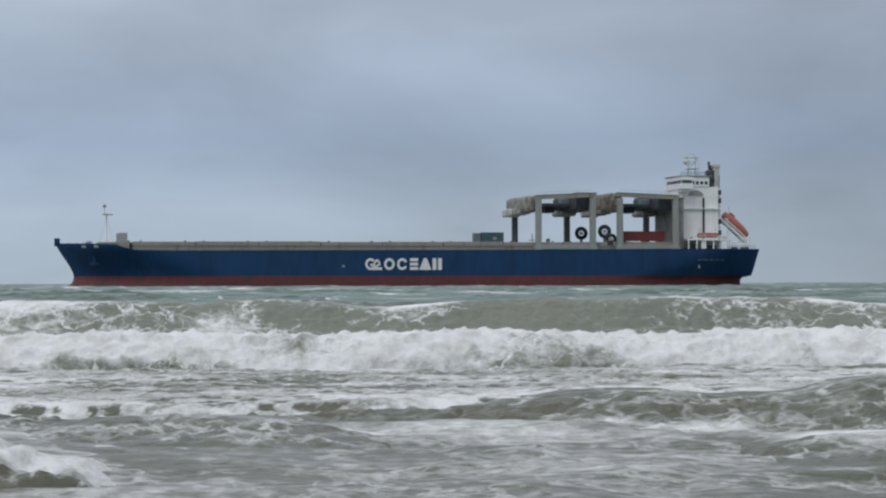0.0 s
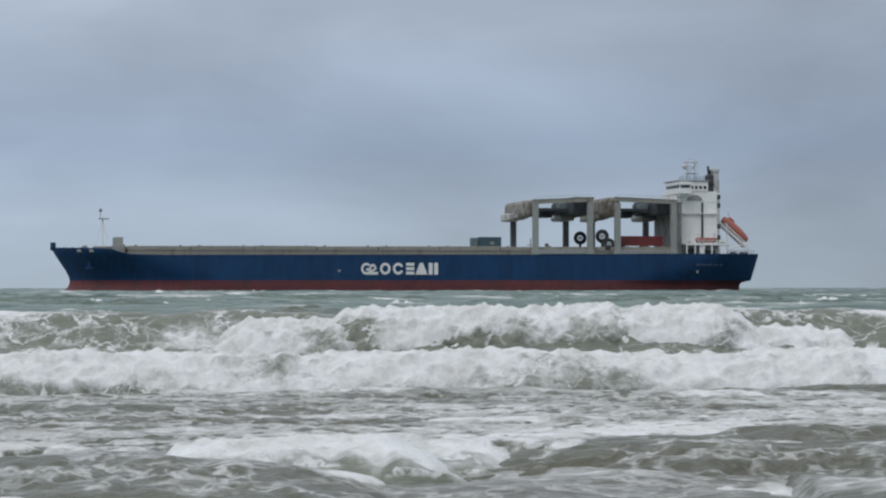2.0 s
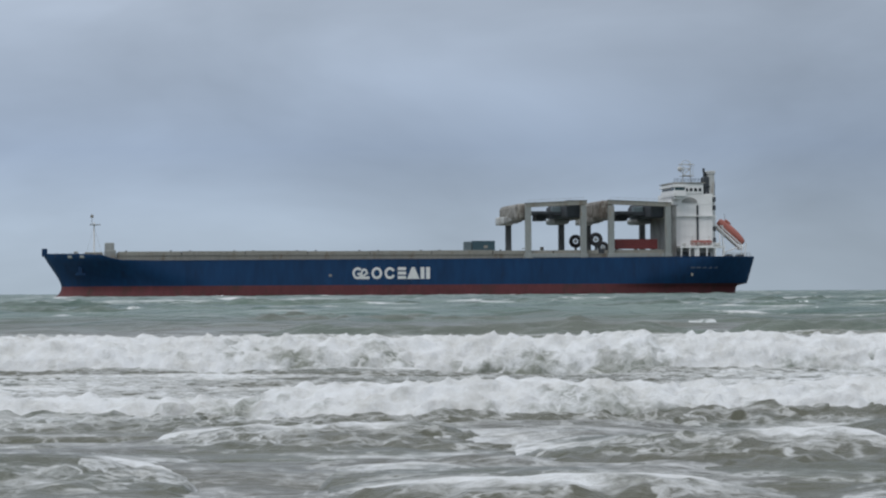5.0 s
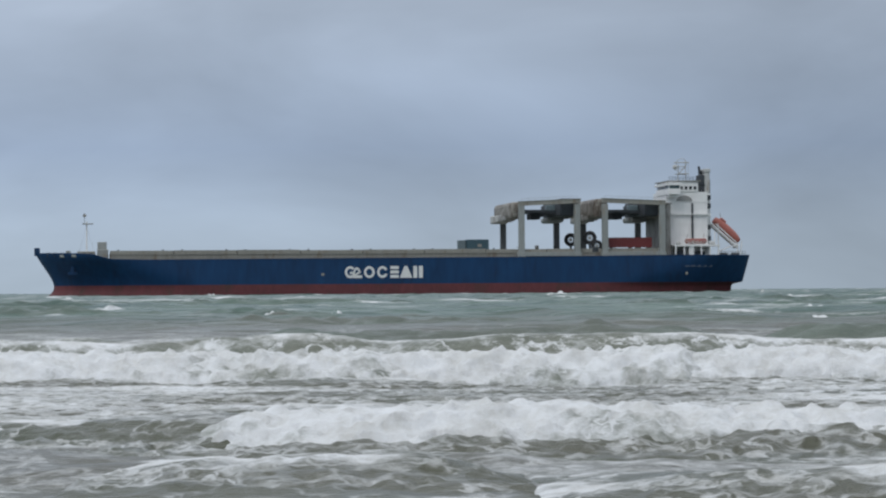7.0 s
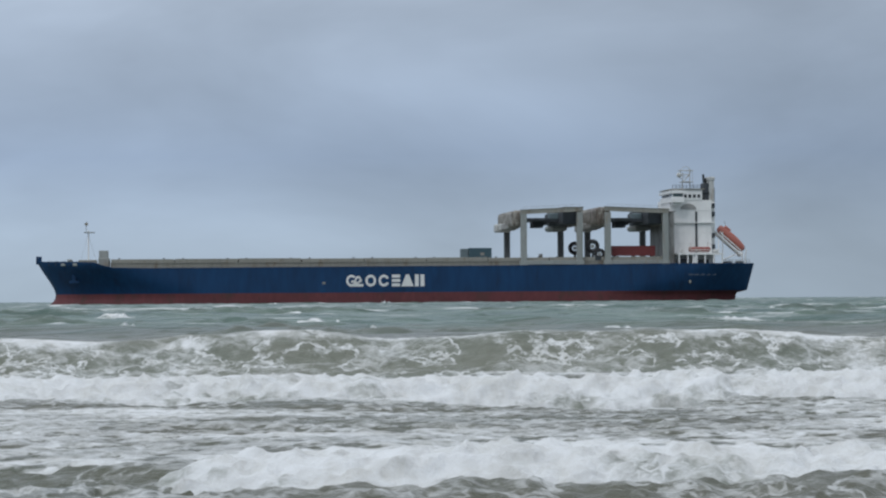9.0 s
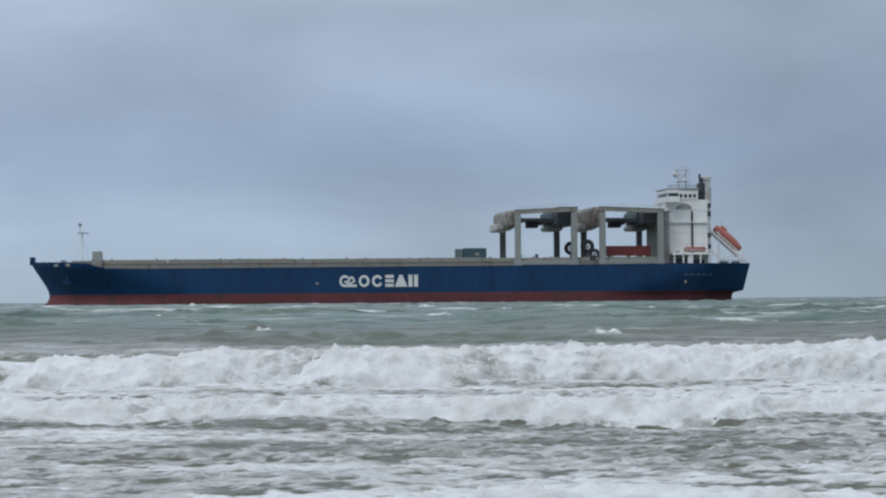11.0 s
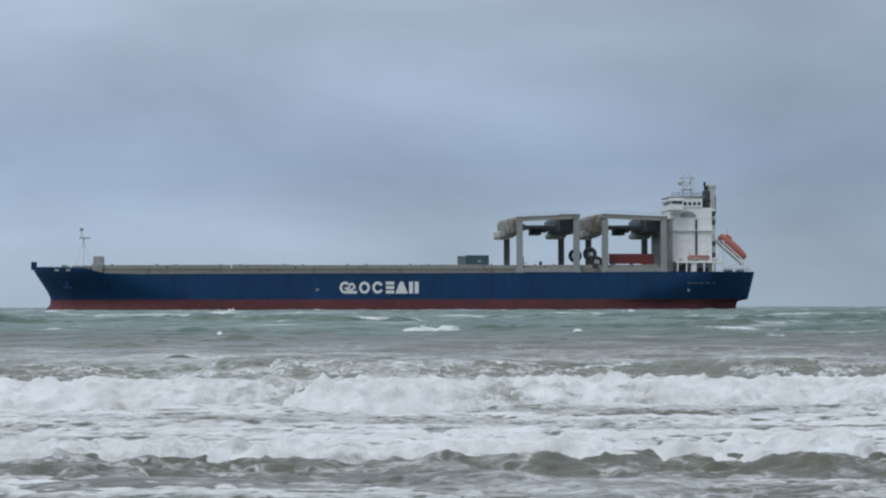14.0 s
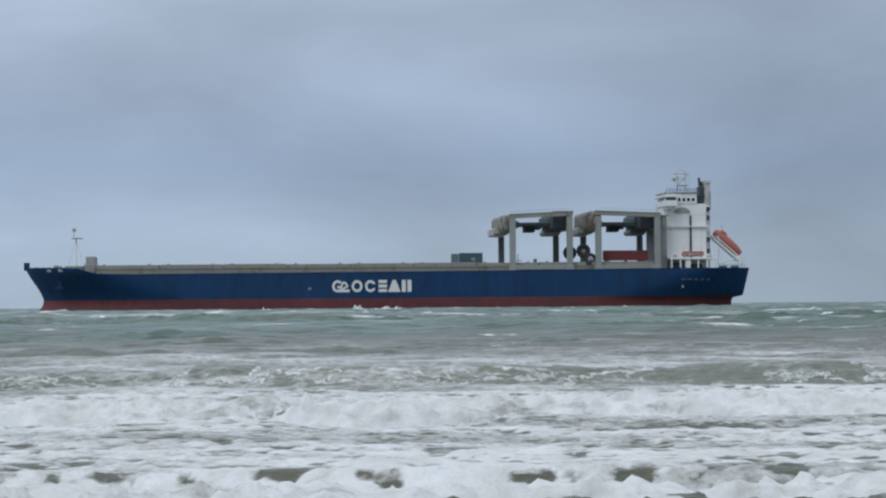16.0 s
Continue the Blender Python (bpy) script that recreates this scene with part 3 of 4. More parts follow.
def hull_band(levels):
    """Both sides and the transom between heights given as functions of x."""
    bm = bmesh.new()
    stations = [k / 70 for k in range(71)]
    grid = {}
    for side in (-1, 1):
        for i, s in enumerate(stations):
            s = s * s * (3 - 2 * s) * 0.6 + s * 0.4
            for j, lev in enumerate(levels):
                x = stem_x(lev(-98)) + (stern_x(lev(98)) - stem_x(lev(-98))) * s
                z = lev(x)
                if s in (0.0, 1.0):
                    x = stem_x(z) if s == 0.0 else stern_x(z)
                y = 0.0 if s == 0.0 else side * half(x, z)
                if side == 1 and s == 0.0:
                    grid[side, i, j] = grid[-1, i, j]
                else:
                    grid[side, i, j] = bm.verts.new((x, y, z))
    n, m = len(stations), len(levels)
    for side in (-1, 1):
        for i in range(n - 1):
            for j in range(m - 1):
                vs = [grid[side, i, j], grid[side, i + 1, j], grid[side, i + 1, j + 1], grid[side, i, j + 1]]
                vs = list(dict.fromkeys(vs))
                if len(vs) > 2:
                    bm.faces.new(vs)
    for j in range(m - 1):
        bm.faces.new((grid[-1, n - 1, j], grid[1, n - 1, j], grid[1, n - 1, j + 1], grid[-1, n - 1, j + 1]))
    return bm


def const(z):
    return lambda x: z


def build_ship():
    ship = new("cargo_ship")
    tagged(ship, "blue and red bulk carrier with gantry cranes and white deckhouse", "ship")
    part("hull", hull_band([const(3.35), const(4.2), const(5.2), const(6.5), lambda x: sheer(x) * 0.4 + 4.8, lambda x: sheer(x) * 0.75 + 2.2, sheer]), BLUE, ship, "weathered dark blue hull plating", smooth=True)
    part("boot_top", hull_band([const(-6), const(-3), const(-1), const(0.2), const(1.2), const(2.2), const(2.75), const(3.35)]), RED, ship, "dull red antifouling below the blue", smooth=True)
    # rail along the sheer
    for side in (-1, 1):
        xs = [-99.5 + 198.2 * k / 79 for k in range(80)]
        part("sheer_rail", tube([(x, side * max(0.05, half(x, sheer(x))), sheer(x) + 0.06) for x in xs], 0.12), BLUE, ship)
    # main deck, 0.9 m under the sheer
    bm = bmesh.new()
    xs = [-97 + 195 * k / 60 for k in range(61)]
    lo = [bm.verts.new((x, -max(0.02, half(x, sheer(x) - 0.9) - 0.05), sheer(x) - 0.9)) for x in xs]
    hi = [bm.verts.new((x, max(0.02, half(x, sheer(x) - 0.9) - 0.05), sheer(x) - 0.9)) for x in xs]
    for a in range(60):
        bm.faces.new((lo[a], lo[a + 1], hi[a + 1], hi[a]))
    part("main_deck", bm, DECK, ship, "worn green-grey steel deck")
    # stem post and forecastle gear
    part("bow_post", boxes((-100.4, -98.9, -0.6, 0.6, 11.6, 13.8), bevel=0.12), BLUE, ship)
    for y in (-5.5, 5.5):
        bm = boxes((-92.6, -89.6, y - 0.9, y + 0.9, 10.9, 12.1), (-91.8, -90.6, y - 1.5, y + 1.5, 11.6, 12.9), bevel=0.15)
        part("windlass", bm, PALE, ship, "pale grey anchor windlass")
    for x in (-93.4, -90.2):
        y = -half(x + 1.0, 11.3) - 0.12
        part("fairlead", boxes((x, x + 2.2, y, y + 0.7, 11.0, 11.75), bevel=0.15), PALE, ship, "pale scuffed mooring fairlead")
    part("forecastle_house", boxes((-83.4, -80.4, -9.5, 9.5, 9.6, 13.2), (-83.3, -80.8, -5.0, 5.0, 13.2, 15.3), bevel=0.2), PALE, ship, "grey store house at the break of the forecastle")
    part("forecastle_locker", boxes((-88.8, -83.9, -7, 7, 11.0, 12.7), bevel=0.15), GREY, ship)
    mast = part("foremast", rods(((-86.2, 0, 10.8), (-86.2, 0, 21.0)), r=0.2, seg=10), WHITE, ship, "pale grey foremast with a lamp platform")
    part("platform", boxes((-87.4, -84.4, -1.0, 1.0, 20.25, 20.5), bevel=0.05), PALE, mast)
    bm = rods(((-86.8, 0, 20.5), (-86.8, 0, 23.4)), r=0.09)
    box(bm, -87.2, -86.3, -0.3, 0.3, 22.3, 23.0)
    part("lamp_pole", bm, PALE, mast)
    part("stay", rods(((-86.2, 0, 19.8), (-88.6, -2.0, 11.6)), ((-86.2, 0, 19.8), (-84.2, 2.0, 12.6)), r=0.025), PALE, mast)
    for side in (-1, 1):
        x = -90.0
        y = side * (half(x, 8.4) + 0.15)
        bm = boxes((x - 0.5, x + 0.5, y - 0.15, y + 0.15, 6.6, 9.4), (x - 1.3, x + 1.3, y - 0.2, y + 0.2, 6.3, 7.0), bevel=0.1)
        part("anchor", bm, BLUE, ship, "stockless anchor painted like the hull")
    for k in range(7):
        x = -96.5 + k * 1.9
        for side in (-1, 1):
            y = side * max(0.3, half(x, sheer(x)) - 0.5)
            bm = rods(((x - 0.3, y, sheer(x) - 0.9), (x - 0.3, y, sheer(x) + 0.35)), ((x + 0.3, y, sheer(x) - 0.9), (x + 0.3, y, sheer(x) + 0.35)), ((x - 0.3, y, sheer(x) - 0.6), (x + 0.3, y, sheer(x) - 0.6)), r=0.13)
            part("bollard", bm, DARK, ship)
    # holds: coaming with hatch covers, each its own cover
    bm = bmesh.new()
    for y in (-13.8, 13.6):
        box(bm, -80.0, 74.5, y, y + 0.2, 9.6, 11.7)
    for k in range(64):
        x = -79.5 + k * 2.42
        box(bm, x, x + 0.16, -13.95, -13.8, 9.6, 11.6)
    part("hatch_coaming", bm, GREY, ship, "grey ribbed hatch coaming")
    part("coaming_rail", boxes((-80.2, 74.5, -14.0, -13.65, 11.62, 11.80), (-80.2, 74.5, 13.6, 14.0, 11.62, 11.80)), GREY, ship)
    for k in range(9):
        x = -80.0 + k * 17.15
        c = part("hatch_cover", boxes((x + 0.12, x + 17.0, -13.5, 13.4, 11.72, 12.72 + 0.06 * (k % 3)), bevel=0.08), GREY, ship, "weathered grey steel hatch cover")
        for q in (2, 14):
            part("lifting_lug", boxes((x + q, x + q + 0.5, -13.3, -12.9, 12.72, 13.0)), DARK, c)
    return ship


def slope_box(bm, x0, x1, y0, y1, z0, z1, top):
    """A beam whose upper flange lies at top[0] over x0 and top[1] over x1; z0, z1 count up from 1.25 under it."""
    vs = [bm.verts.new((x, y, t - 1.25 + z)) for x, t in ((x0, top[0]), (x1, top[1])) for y in (y0, y1) for z in (z0, z1)]
    for q in ((0, 1, 3, 2), (4, 6, 7, 5), (0, 4, 5, 1), (2, 3, 7, 6), (0, 2, 6, 4), (1, 5, 7, 3)):
        bm.faces.new([vs[k] for k in q])


def build_gantry(ship, x0, x1, label, top):
    """A travelling gantry crane: four legs, sills, girders, two stained cross houses and a trolley."""
    g = new("gantry_crane")
    g.parent = ship
    g["label"] = label
    for x in (x0, x1):
        for y in (-14.6, 14.4):
            bm = boxes((x - 0.82, x + 0.82, y - 0.7, y + 0.7, 11.2, 25.2 if y < 0 else 23.2), bevel=0.12)
            box(bm, x - 1.15, x + 1.15, y - 0.9, y + 0.9, 10.5, 11.8, bevel=0.1)
            part("leg", bm, PALE if y < 0 else SHADE_GREY, g)
    for y in (-14.6, 14.4):
        part("sill", boxes((x0, x1, y - 0.6, y + 0.6, 10.7, 11.9), bevel=0.08), PALE, g)
    # near girder, which slopes from end to end, and the lower far one
    bm = bmesh.new()
    slope_box(bm, x0 - 0.8, x1 + 0.9, -15.4, -14.0, 0.0, 1.05, top)
    slope_box(bm, x0 - 0.9, x1 + 1.0, -15.55, -13.9, 1.05, 1.25, top)
    part("girder", bm, GREY, g, "long grey box girder")
    # far girder takes the dark material in place of its shade
    part("girder", boxes((x0 - 0.8, x1 + 0.9, 13.6, 15.2, 23.4, 24.6), bevel=0.06), DARK, g, "long grey box girder with its shade painted dark")
    # stained house across the fore end, with pale tanks slung under its far side
    bm = boxes((x0 - 2.9, x0 + 1.1, -13.6, 13.6, 21.2, top[0] - 0.1), bevel=1.0)
    box(bm, x0 - 2.2, x0 + 0.6, -13.75, -9.0, 22.6, 24.6, bevel=0.3)
    part("cross_house", bm, BEIGE, g, "rust-stained beige machinery house across the crane")
    for y, d, z in ((-4.0, 0.0, 20.9), (0.6, 0.3, 20.7), (5.0, 0.5, 20.7), (9.6, 1.1, 20.4)):
        part("tank", boxes((x0 - 2.9 - d, x0 + 0.5, y, y + 4.0, z, 22.7), bevel=0.4), WASH if d > 0.4 else SMOKE, g, "pale tank slung under the machinery house")
    for y in (-13.66, -13.9):
        part("vent_grille", boxes((x0 - 1.9 + (y < -13.8) * 1.1, x0 - 1.2 + (y < -13.8) * 1.1, y, y + 0.3, 23.0, 24.2)), DARK, g)
    # dark hoist house across the after end over a pale tub
    bm = boxes((x1 - 4.3, x1 + 0.3, -12.6, 12.8, 21.9, top[1] + 0.1), bevel=0.35)
    box(bm, x1 - 5.6, x1 - 4.0, -4.0, 9.0, 22.8, 25.4, bevel=0.2)
    part("hoist_house", bm, DARK, g, "dark hoist house under the girders")
    part("tub", boxes((x1 - 4.9, x1 - 0.2, 2.0, 13.6, 20.5, 22.2), bevel=0.75), PALE, g, "pale rounded tub under the hoist house")
    part("shaft_house", boxes((x1 - 0.6, x1 + 0.7, -13.5, 13.4, 21.5, top[1] - 0.2), bevel=0.3), BEIGE, g)
    # trolley rails and the trolley that hangs from them
    for y, z in ((-6.0, 22.8), (5.0, 23.1)):
        part("trolley_rail", boxes((x0 + 1.0, x1 - 1.0, y, y + 0.8, z, z + 0.9)), DARK, g)
    mx = x0 + 6.2
    part("trolley", boxes((mx - 1.4, mx + 1.4, -3, 3, 21.3, 23.3), (mx - 2.2, mx + 2.4, -6.4, 6.2, 23.0, 23.9), bevel=0.12), DARK, g, "dark hoisting trolley")
    part("operator_cab", boxes((mx + 2.8, mx + 5.6, -5.0, -2.0, 23.6, 25.2), bevel=0.2), SLATE, g, "slate grey operator's cab")
    part("cable_drum", boxes((mx - 4.2, mx - 2.6, 1.0, 4.0, 22.6, 24.6), bevel=0.4), DARK, g)
    part("cable_drum", boxes((mx + 2.4, mx + 4.0, 4.0, 7.0, 22.2, 23.4), bevel=0.4), DARK, g)
    part("hose", tube([(x0 + 1.2 + (x1 - x0 - 6) * k / 16, -4.0, 23.2 - 0.55 * abs(math.sin(k * math.pi / 4))) for k in range(17)], 0.09), DARK, g)
    bm = bmesh.new()
    lift = lambda x: top[0] + (top[1] - top[0]) * (x - x0) / (x1 - x0)
    for k in range(9):
        x = x0 + (x1 - x0) * k / 8
        rod(bm, (x, -15.0, lift(x)), (x, -15.0, lift(x) + 0.7), 0.03, seg=4)
    rod(bm, (x0, -15.0, lift(x0) + 0.7), (x1, -15.0, lift(x1) + 0.7), 0.03, seg=4)
    part("handrail", bm, PALE, g)
    # ladder on one leg and a small walkway
    part("walkway", boxes((x0 - 2.6, x0 + 3.0, 12.6, 13.6, 12.7, 12.9)), PALE, g)
    if x0 < 40:
        part("signal_post", boxes((x0 + 4.2, x0 + 4.4, 10.4, 10.6, 12.0, 15.6), (x0 + 3.2, x0 + 5.4, 10.4, 10.6, 13.6, 13.8)), GREY, g)
        part("hose_rack", boxes((x0 + 9.0, x0 + 9.8, 11.0, 13.0, 12.4, 14.2), bevel=0.15), GREY, g)
    else:
        part("cable_box", boxes((x0 - 3.4, x0 - 1.6, -13.6, -12.0, 10.4, 13.2), bevel=0.2), DARK, g)


def build_house(ship):
    h = part("deckhouse", boxes((75.6, 87.7, -7.4, 7.4, 13.4, 28.8), (76.4, 87.6, -9.0, 9.0, 9.8, 13.6), bevel=0.12), WHITE, ship, "tall white deckhouse with small windows")
    part("vent_house", boxes((73.5, 75.5, -13.2, 8.6, 10.0, 25.2), (73.2, 75.9, -13.5, 9.0, 25.2, 25.5), bevel=0.15), SMOKE, h, "smoke-stained grey casing before the deckhouse")
    for z in (13.5, 16.6, 19.7, 22.8, 25.9):
        part("deck_edge", boxes((75.5, 87.8, -7.5, 7.5, z, z + 0.14)), WHITE, h)
    part("bridge", boxes((76.8, 85.0, -7.6, 7.6, 28.8, 31.8), bevel=0.15), WHITE, h, "white wheelhouse with a band of dark windows")
    part("bridge_wing", boxes((75.3, 78.9, -11.5, 3.0, 28.0, 29.6), (75.0, 79.1, -11.8, 3.2, 30.5, 31.2), (78.5, 78.8, -11.5, -11.2, 29.6, 30.5), (75.4, 75.6, -11.5, -11.2, 29.6, 30.5), bevel=0.06), WHITE, h)
    part("wing_window", boxes((75.5, 78.7, -11.35, -7.8, 29.55, 30.55)), TEAL, h, "dark teal band of bridge wing windows")
    part("wing_bracket", boxes((75.8, 78.4, -10.4, -7.4, 27.2, 28.1), bevel=0.3), WHITE, h)
    for k in range(12):
        y = -7.1 + k * 1.2
        part("window", boxes((76.73, 76.82, y, y + 0.9, 29.9, 31.0)), GLASSY, h)
    for k in range(5):
        x = 78.4 + k * 1.30
        part("window", boxes((x, x + 0.8, -7.67, -7.58, 29.5, 30.4)), GLASSY, h)
    part("bridge_roof", boxes((76.2, 85.6, -8.0, 8.0, 31.8, 32.05)), GREY, h)
    bm = bmesh.new()
    for k in range(10):
        x = 76.4 + k * 1.0
        rod(bm, (x, -7.9, 32.0), (x, -7.9, 33.0), 0.05, seg=4)
    for z in (32.5, 33.0):
        rod(bm, (76.4, -7.9, z), (85.4, -7.9, z), 0.05, seg=4)
    part("handrail", bm, DARK, h)
    # vent trunk, pipes, galleries along the after edge
    part("pipe", rods(((83.2, -7.6, 13.6), (83.2, -7.6, 25.6)), r=0.3), DARK, h, "dark riser pipe")
    part("gallery", boxes((76.2, 88.4, -8.2, -7.4, 22.35, 22.6)), WHITE, h)
    for z in (15.0, 18.2, 21.2, 24.2, 26.6):
        part("stair_landing", boxes((87.7, 88.7, -7.2, -4.8, z, z + 1.35)), DARK if z != 21.2 else WHITE, h)
    # grey half-disc modelled where an arched shadow lies on the wall
    bm = bmesh.new()
    rim = [bm.verts.new((80.9 + 2.3 * math.cos(k * math.pi / 12), -7.46, 26.2 + 1.6 * math.sin(k * math.pi / 12))) for k in range(13)]
    bm.faces.new(rim)
    made = bmesh.ops.extrude_face_region(bm, geom=list(bm.faces))["geom"]
    bmesh.ops.translate(bm, vec=(0, -0.12, 0), verts=[v for v in made if isinstance(v, bmesh.types.BMVert)])
    part("arch_shadow", bm, SMOKE, h, "thin grey half-disc in place of an arched shadow on the side")
    # mast and radars
    m = part("radar_mast", rods(((81.0, 0, 32), (81.2, 0, 37.0)), ((83.4, 0, 32), (83.2, 0, 38.0)), ((81.1, 0, 34.2), (83.3, 0, 34.2)), ((81.2, 0, 36.4), (83.2, 0, 36.4)), ((81.1, 0, 34.2), (83.2, 0, 36.4)), r=0.13), WASH, h, "pale lattice radar mast")
    bm = bmesh.new()
    bmesh.ops.create_icosphere(bm, subdivisions=2, radius=0.75, matrix=Matrix.Translation((79.9, -1.2, 36.2)))
    part("radome", bm, WASH, m, "pale round radome", smooth=True)
    part("radome_arm", rods(((79.9, -1.2, 35.5), (81.2, 0, 35.2)), r=0.1), WASH, m)
    part("scanner", boxes((79.9, 84.4, -0.2, 0.2, 37.4, 37.7), bevel=0.05), WASH, m)
    part("mast_platform", boxes((80.6, 83.8, -2.4, 2.4, 34.2, 34.35), bevel=0.05), WASH, m)
    bm = bmesh.new()
    ring(bm, (82.2, 0.4, 37.2), 1.5, 0.09, (0, 1, 0), seg=20, tseg=5)
    part("loop_antenna", bm, WASH, m)
    part("antenna", rods(((84.3, 0.8, 32.0), (84.3, 0.8, 37.2)), r=0.05), WASH, m)
    f = part("funnel", boxes((86.9, 88.3, -2.2, 2.2, 28.0, 34.0), (86.6, 88.5, -2.5, 2.5, 31.0, 31.4), bevel=0.3), DARK, h, "dark grey funnel with exhaust pipes")
    part("uptake_casing", boxes((88.3, 89.9, -2.0, 2.0, 27.4, 34.6), (88.2, 90.1, -2.2, 2.2, 34.6, 35.7), bevel=0.2), WASH, f, "pale uptake casing with a white top")
    part("uptake_ladder", boxes((89.9, 90.2, -1.2, -0.6, 27.4, 32.6)), DARK, f)
    part("funnel_casing", boxes((85.4, 89.4, -4.4, 4.4, 10.5, 28.4), bevel=0.2), WHITE, h)
    part("exhaust_pipe", rods(((87.2, -0.8, 34), (87.0, -0.8, 36.4)), ((88.0, 0.8, 34), (87.9, 0.8, 35.4)), r=0.36, seg=10), DARK, f)
    # low white belt with open bays, and the rescue boat on it
    part("boat_deck", boxes((76.2, 89.2, -14.6, -8.0, 13.3, 13.75)), WHITE, ship, "white boat deck on stanchions")
    for k in range(6):
        x = 76.4 + 2.46 * k
        part("stanchion", boxes((x, x + 0.34, -14.5, -14.1, 9.7, 13.3)), WHITE, ship)
    bm = bmesh.new()
    for k in range(11):
        rod(bm, (76.4 + 1.26 * k, -14.5, 13.7), (76.4 + 1.26 * k, -14.5, 14.7), 0.045, seg=4)
    for z in (14.2, 14.7):
        rod(bm, (76.3, -14.5, z), (89.1, -14.5, z), 0.04, seg=4)
    part("boat_deck_rail", bm, WHITE, ship)
    for x, wide in ((77.0, 1.2), (86.6, 1.5)):
        part("raft_canister", boxes((x, x + wide, -13.8, -12.9, 13.75, 14.7), bevel=0.35), WASH, ship, "pale life raft canister")
    part("bulkhead", boxes((80.4, 81.9, -14.2, -13.9, 9.7, 13.3)), WHITE, ship)
    part("deck_gear", boxes((77.4, 79.6, -12.5, -10, 9.8, 12.4), bevel=0.2), DARK, ship)
    part("deck_gear", boxes((82.6, 85.5, -12.5, -10, 9.8, 12.0), bevel=0.2), DARK, ship)
    bm = boxes((79.6, 85.8, -14.0, -12.0, 14.0, 15.5), bevel=0.55)
    b = part("rescue_boat", bm, FADED_RED, ship, "small red rescue boat on the boat deck", smooth=True)
    for x, tilt, top in ((80.4, 1.4, 17.0), (85.2, 1.4, 17.0), (88.6, 0.0, 17.6)):
        part("davit", rods(((x, -11.4, 13.7), (x, -11.4 - tilt, top)), r=0.14), WHITE, b)
    # railing and gear along the stern
    bm = bmesh.new()
    for k in range(9):
        x = 89.5 + k * 1.05
        rod(bm, (x, -11.5 + k * 0.18, 10.4), (x, -11.5 + k * 0.18, 11.9), 0.06, seg=4)
    rod(bm, (89.5, -11.5, 11.9), (98.0, -10.0, 11.9), 0.06, seg=4)
    rod(bm, (89.5, -11.5, 11.3), (98.0, -10.0, 11.3), 0.05, seg=4)
    part("stern_rail", bm, PALE, ship)
    for x in (91.2, 94.6):
        part("mooring_winch", boxes((x, x + 1.9, -9.0, -6.0, 10.0, 11.6), bevel=0.3), DARK, ship)


def build_lifeboat(ship):
    """Free-fall lifeboat on its slanting cradle at the stern."""
    lb = new("lifeboat")
    lb.parent = ship
    lb["label"] = "orange free-fall lifeboat on a white slanting cradle"
    tilt = pose(94.7, -1.5, 18.0, 0, 41, 0)
    bm = bmesh.new()
    rows = []
    n, m = 16, 14
    for i in range(n + 1):
        s = i / n
        r = max(0.04, math.sin(math.pi * min(1, 0.06 + s * 0.9)) ** 0.3)
        row = []
        for j in range(m):
            a = 2 * math.pi * j / m
            row.append(bm.verts.new(((s - 0.5) * 9.6, 1.45 * r * math.cos(a), 1.45 * r * math.sin(a) * (1.1 if math.sin(a) > 0 else 0.9))))
        rows.append(row)
    for i in range(n):
        for j in range(m):
            bm.faces.new((rows[i][j], rows[i + 1][j], rows[i + 1][(j + 1) % m], rows[i][(j + 1) % m]))
    bm.faces.new(rows[0])
    bm.faces.new(rows[-1][::-1])
    bmesh.ops.transform(bm, matrix=tilt, verts=bm.verts)
    part("boat_hull", bm, ORANGE, lb, smooth=True)
    bm = boxes((-3.6, -1.6, -0.7, 0.7, 1.0, 1.95), bevel=0.3)
    bmesh.ops.transform(bm, matrix=tilt, verts=bm.verts)
    part("conning_hatch", bm, ORANGE, lb)
    bm = boxes((-4.0, 4.2, -1.55, -1.38, -1.05, -0.72), (-4.0, 4.2, 1.38, 1.55, -1.05, -0.72), bevel=0.06)
    bmesh.ops.transform(bm, matrix=tilt, verts=bm.verts)
    part("fender_strip", bm, WHITE, lb, "white fender strip")
    bm = boxes((-5.2, 5.6, -1.6, -1.25, -1.95, -1.4), (-5.2, 5.6, 1.25, 1.6, -1.95, -1.4), (-4.6, -4.2, -1.6, 1.6, -1.95, -1.4), (4.8, 5.2, -1.6, 1.6, -2.2, -0.9), bevel=0.05)
    bmesh.ops.transform(bm, matrix=tilt, verts=bm.verts)
    part("cradle", bm, WHITE, lb)
    part("cradle_post", rods(((92.0, -2.8, 10), (92.0, -2.8, 20.0)), ((97.6, -2.8, 10), (97.6, -2.8, 14.6)), ((92.0, -2.8, 12), (97.6, -2.8, 14.2)), ((98.4, -2.6, 10.4), (99.0, -2.6, 15.0)), r=0.16), WHITE, lb)
    part("flagstaff", rods(((94.2, 1.0, 20), (93.6, 1.0, 23.2)), r=0.07), PALE, lb)


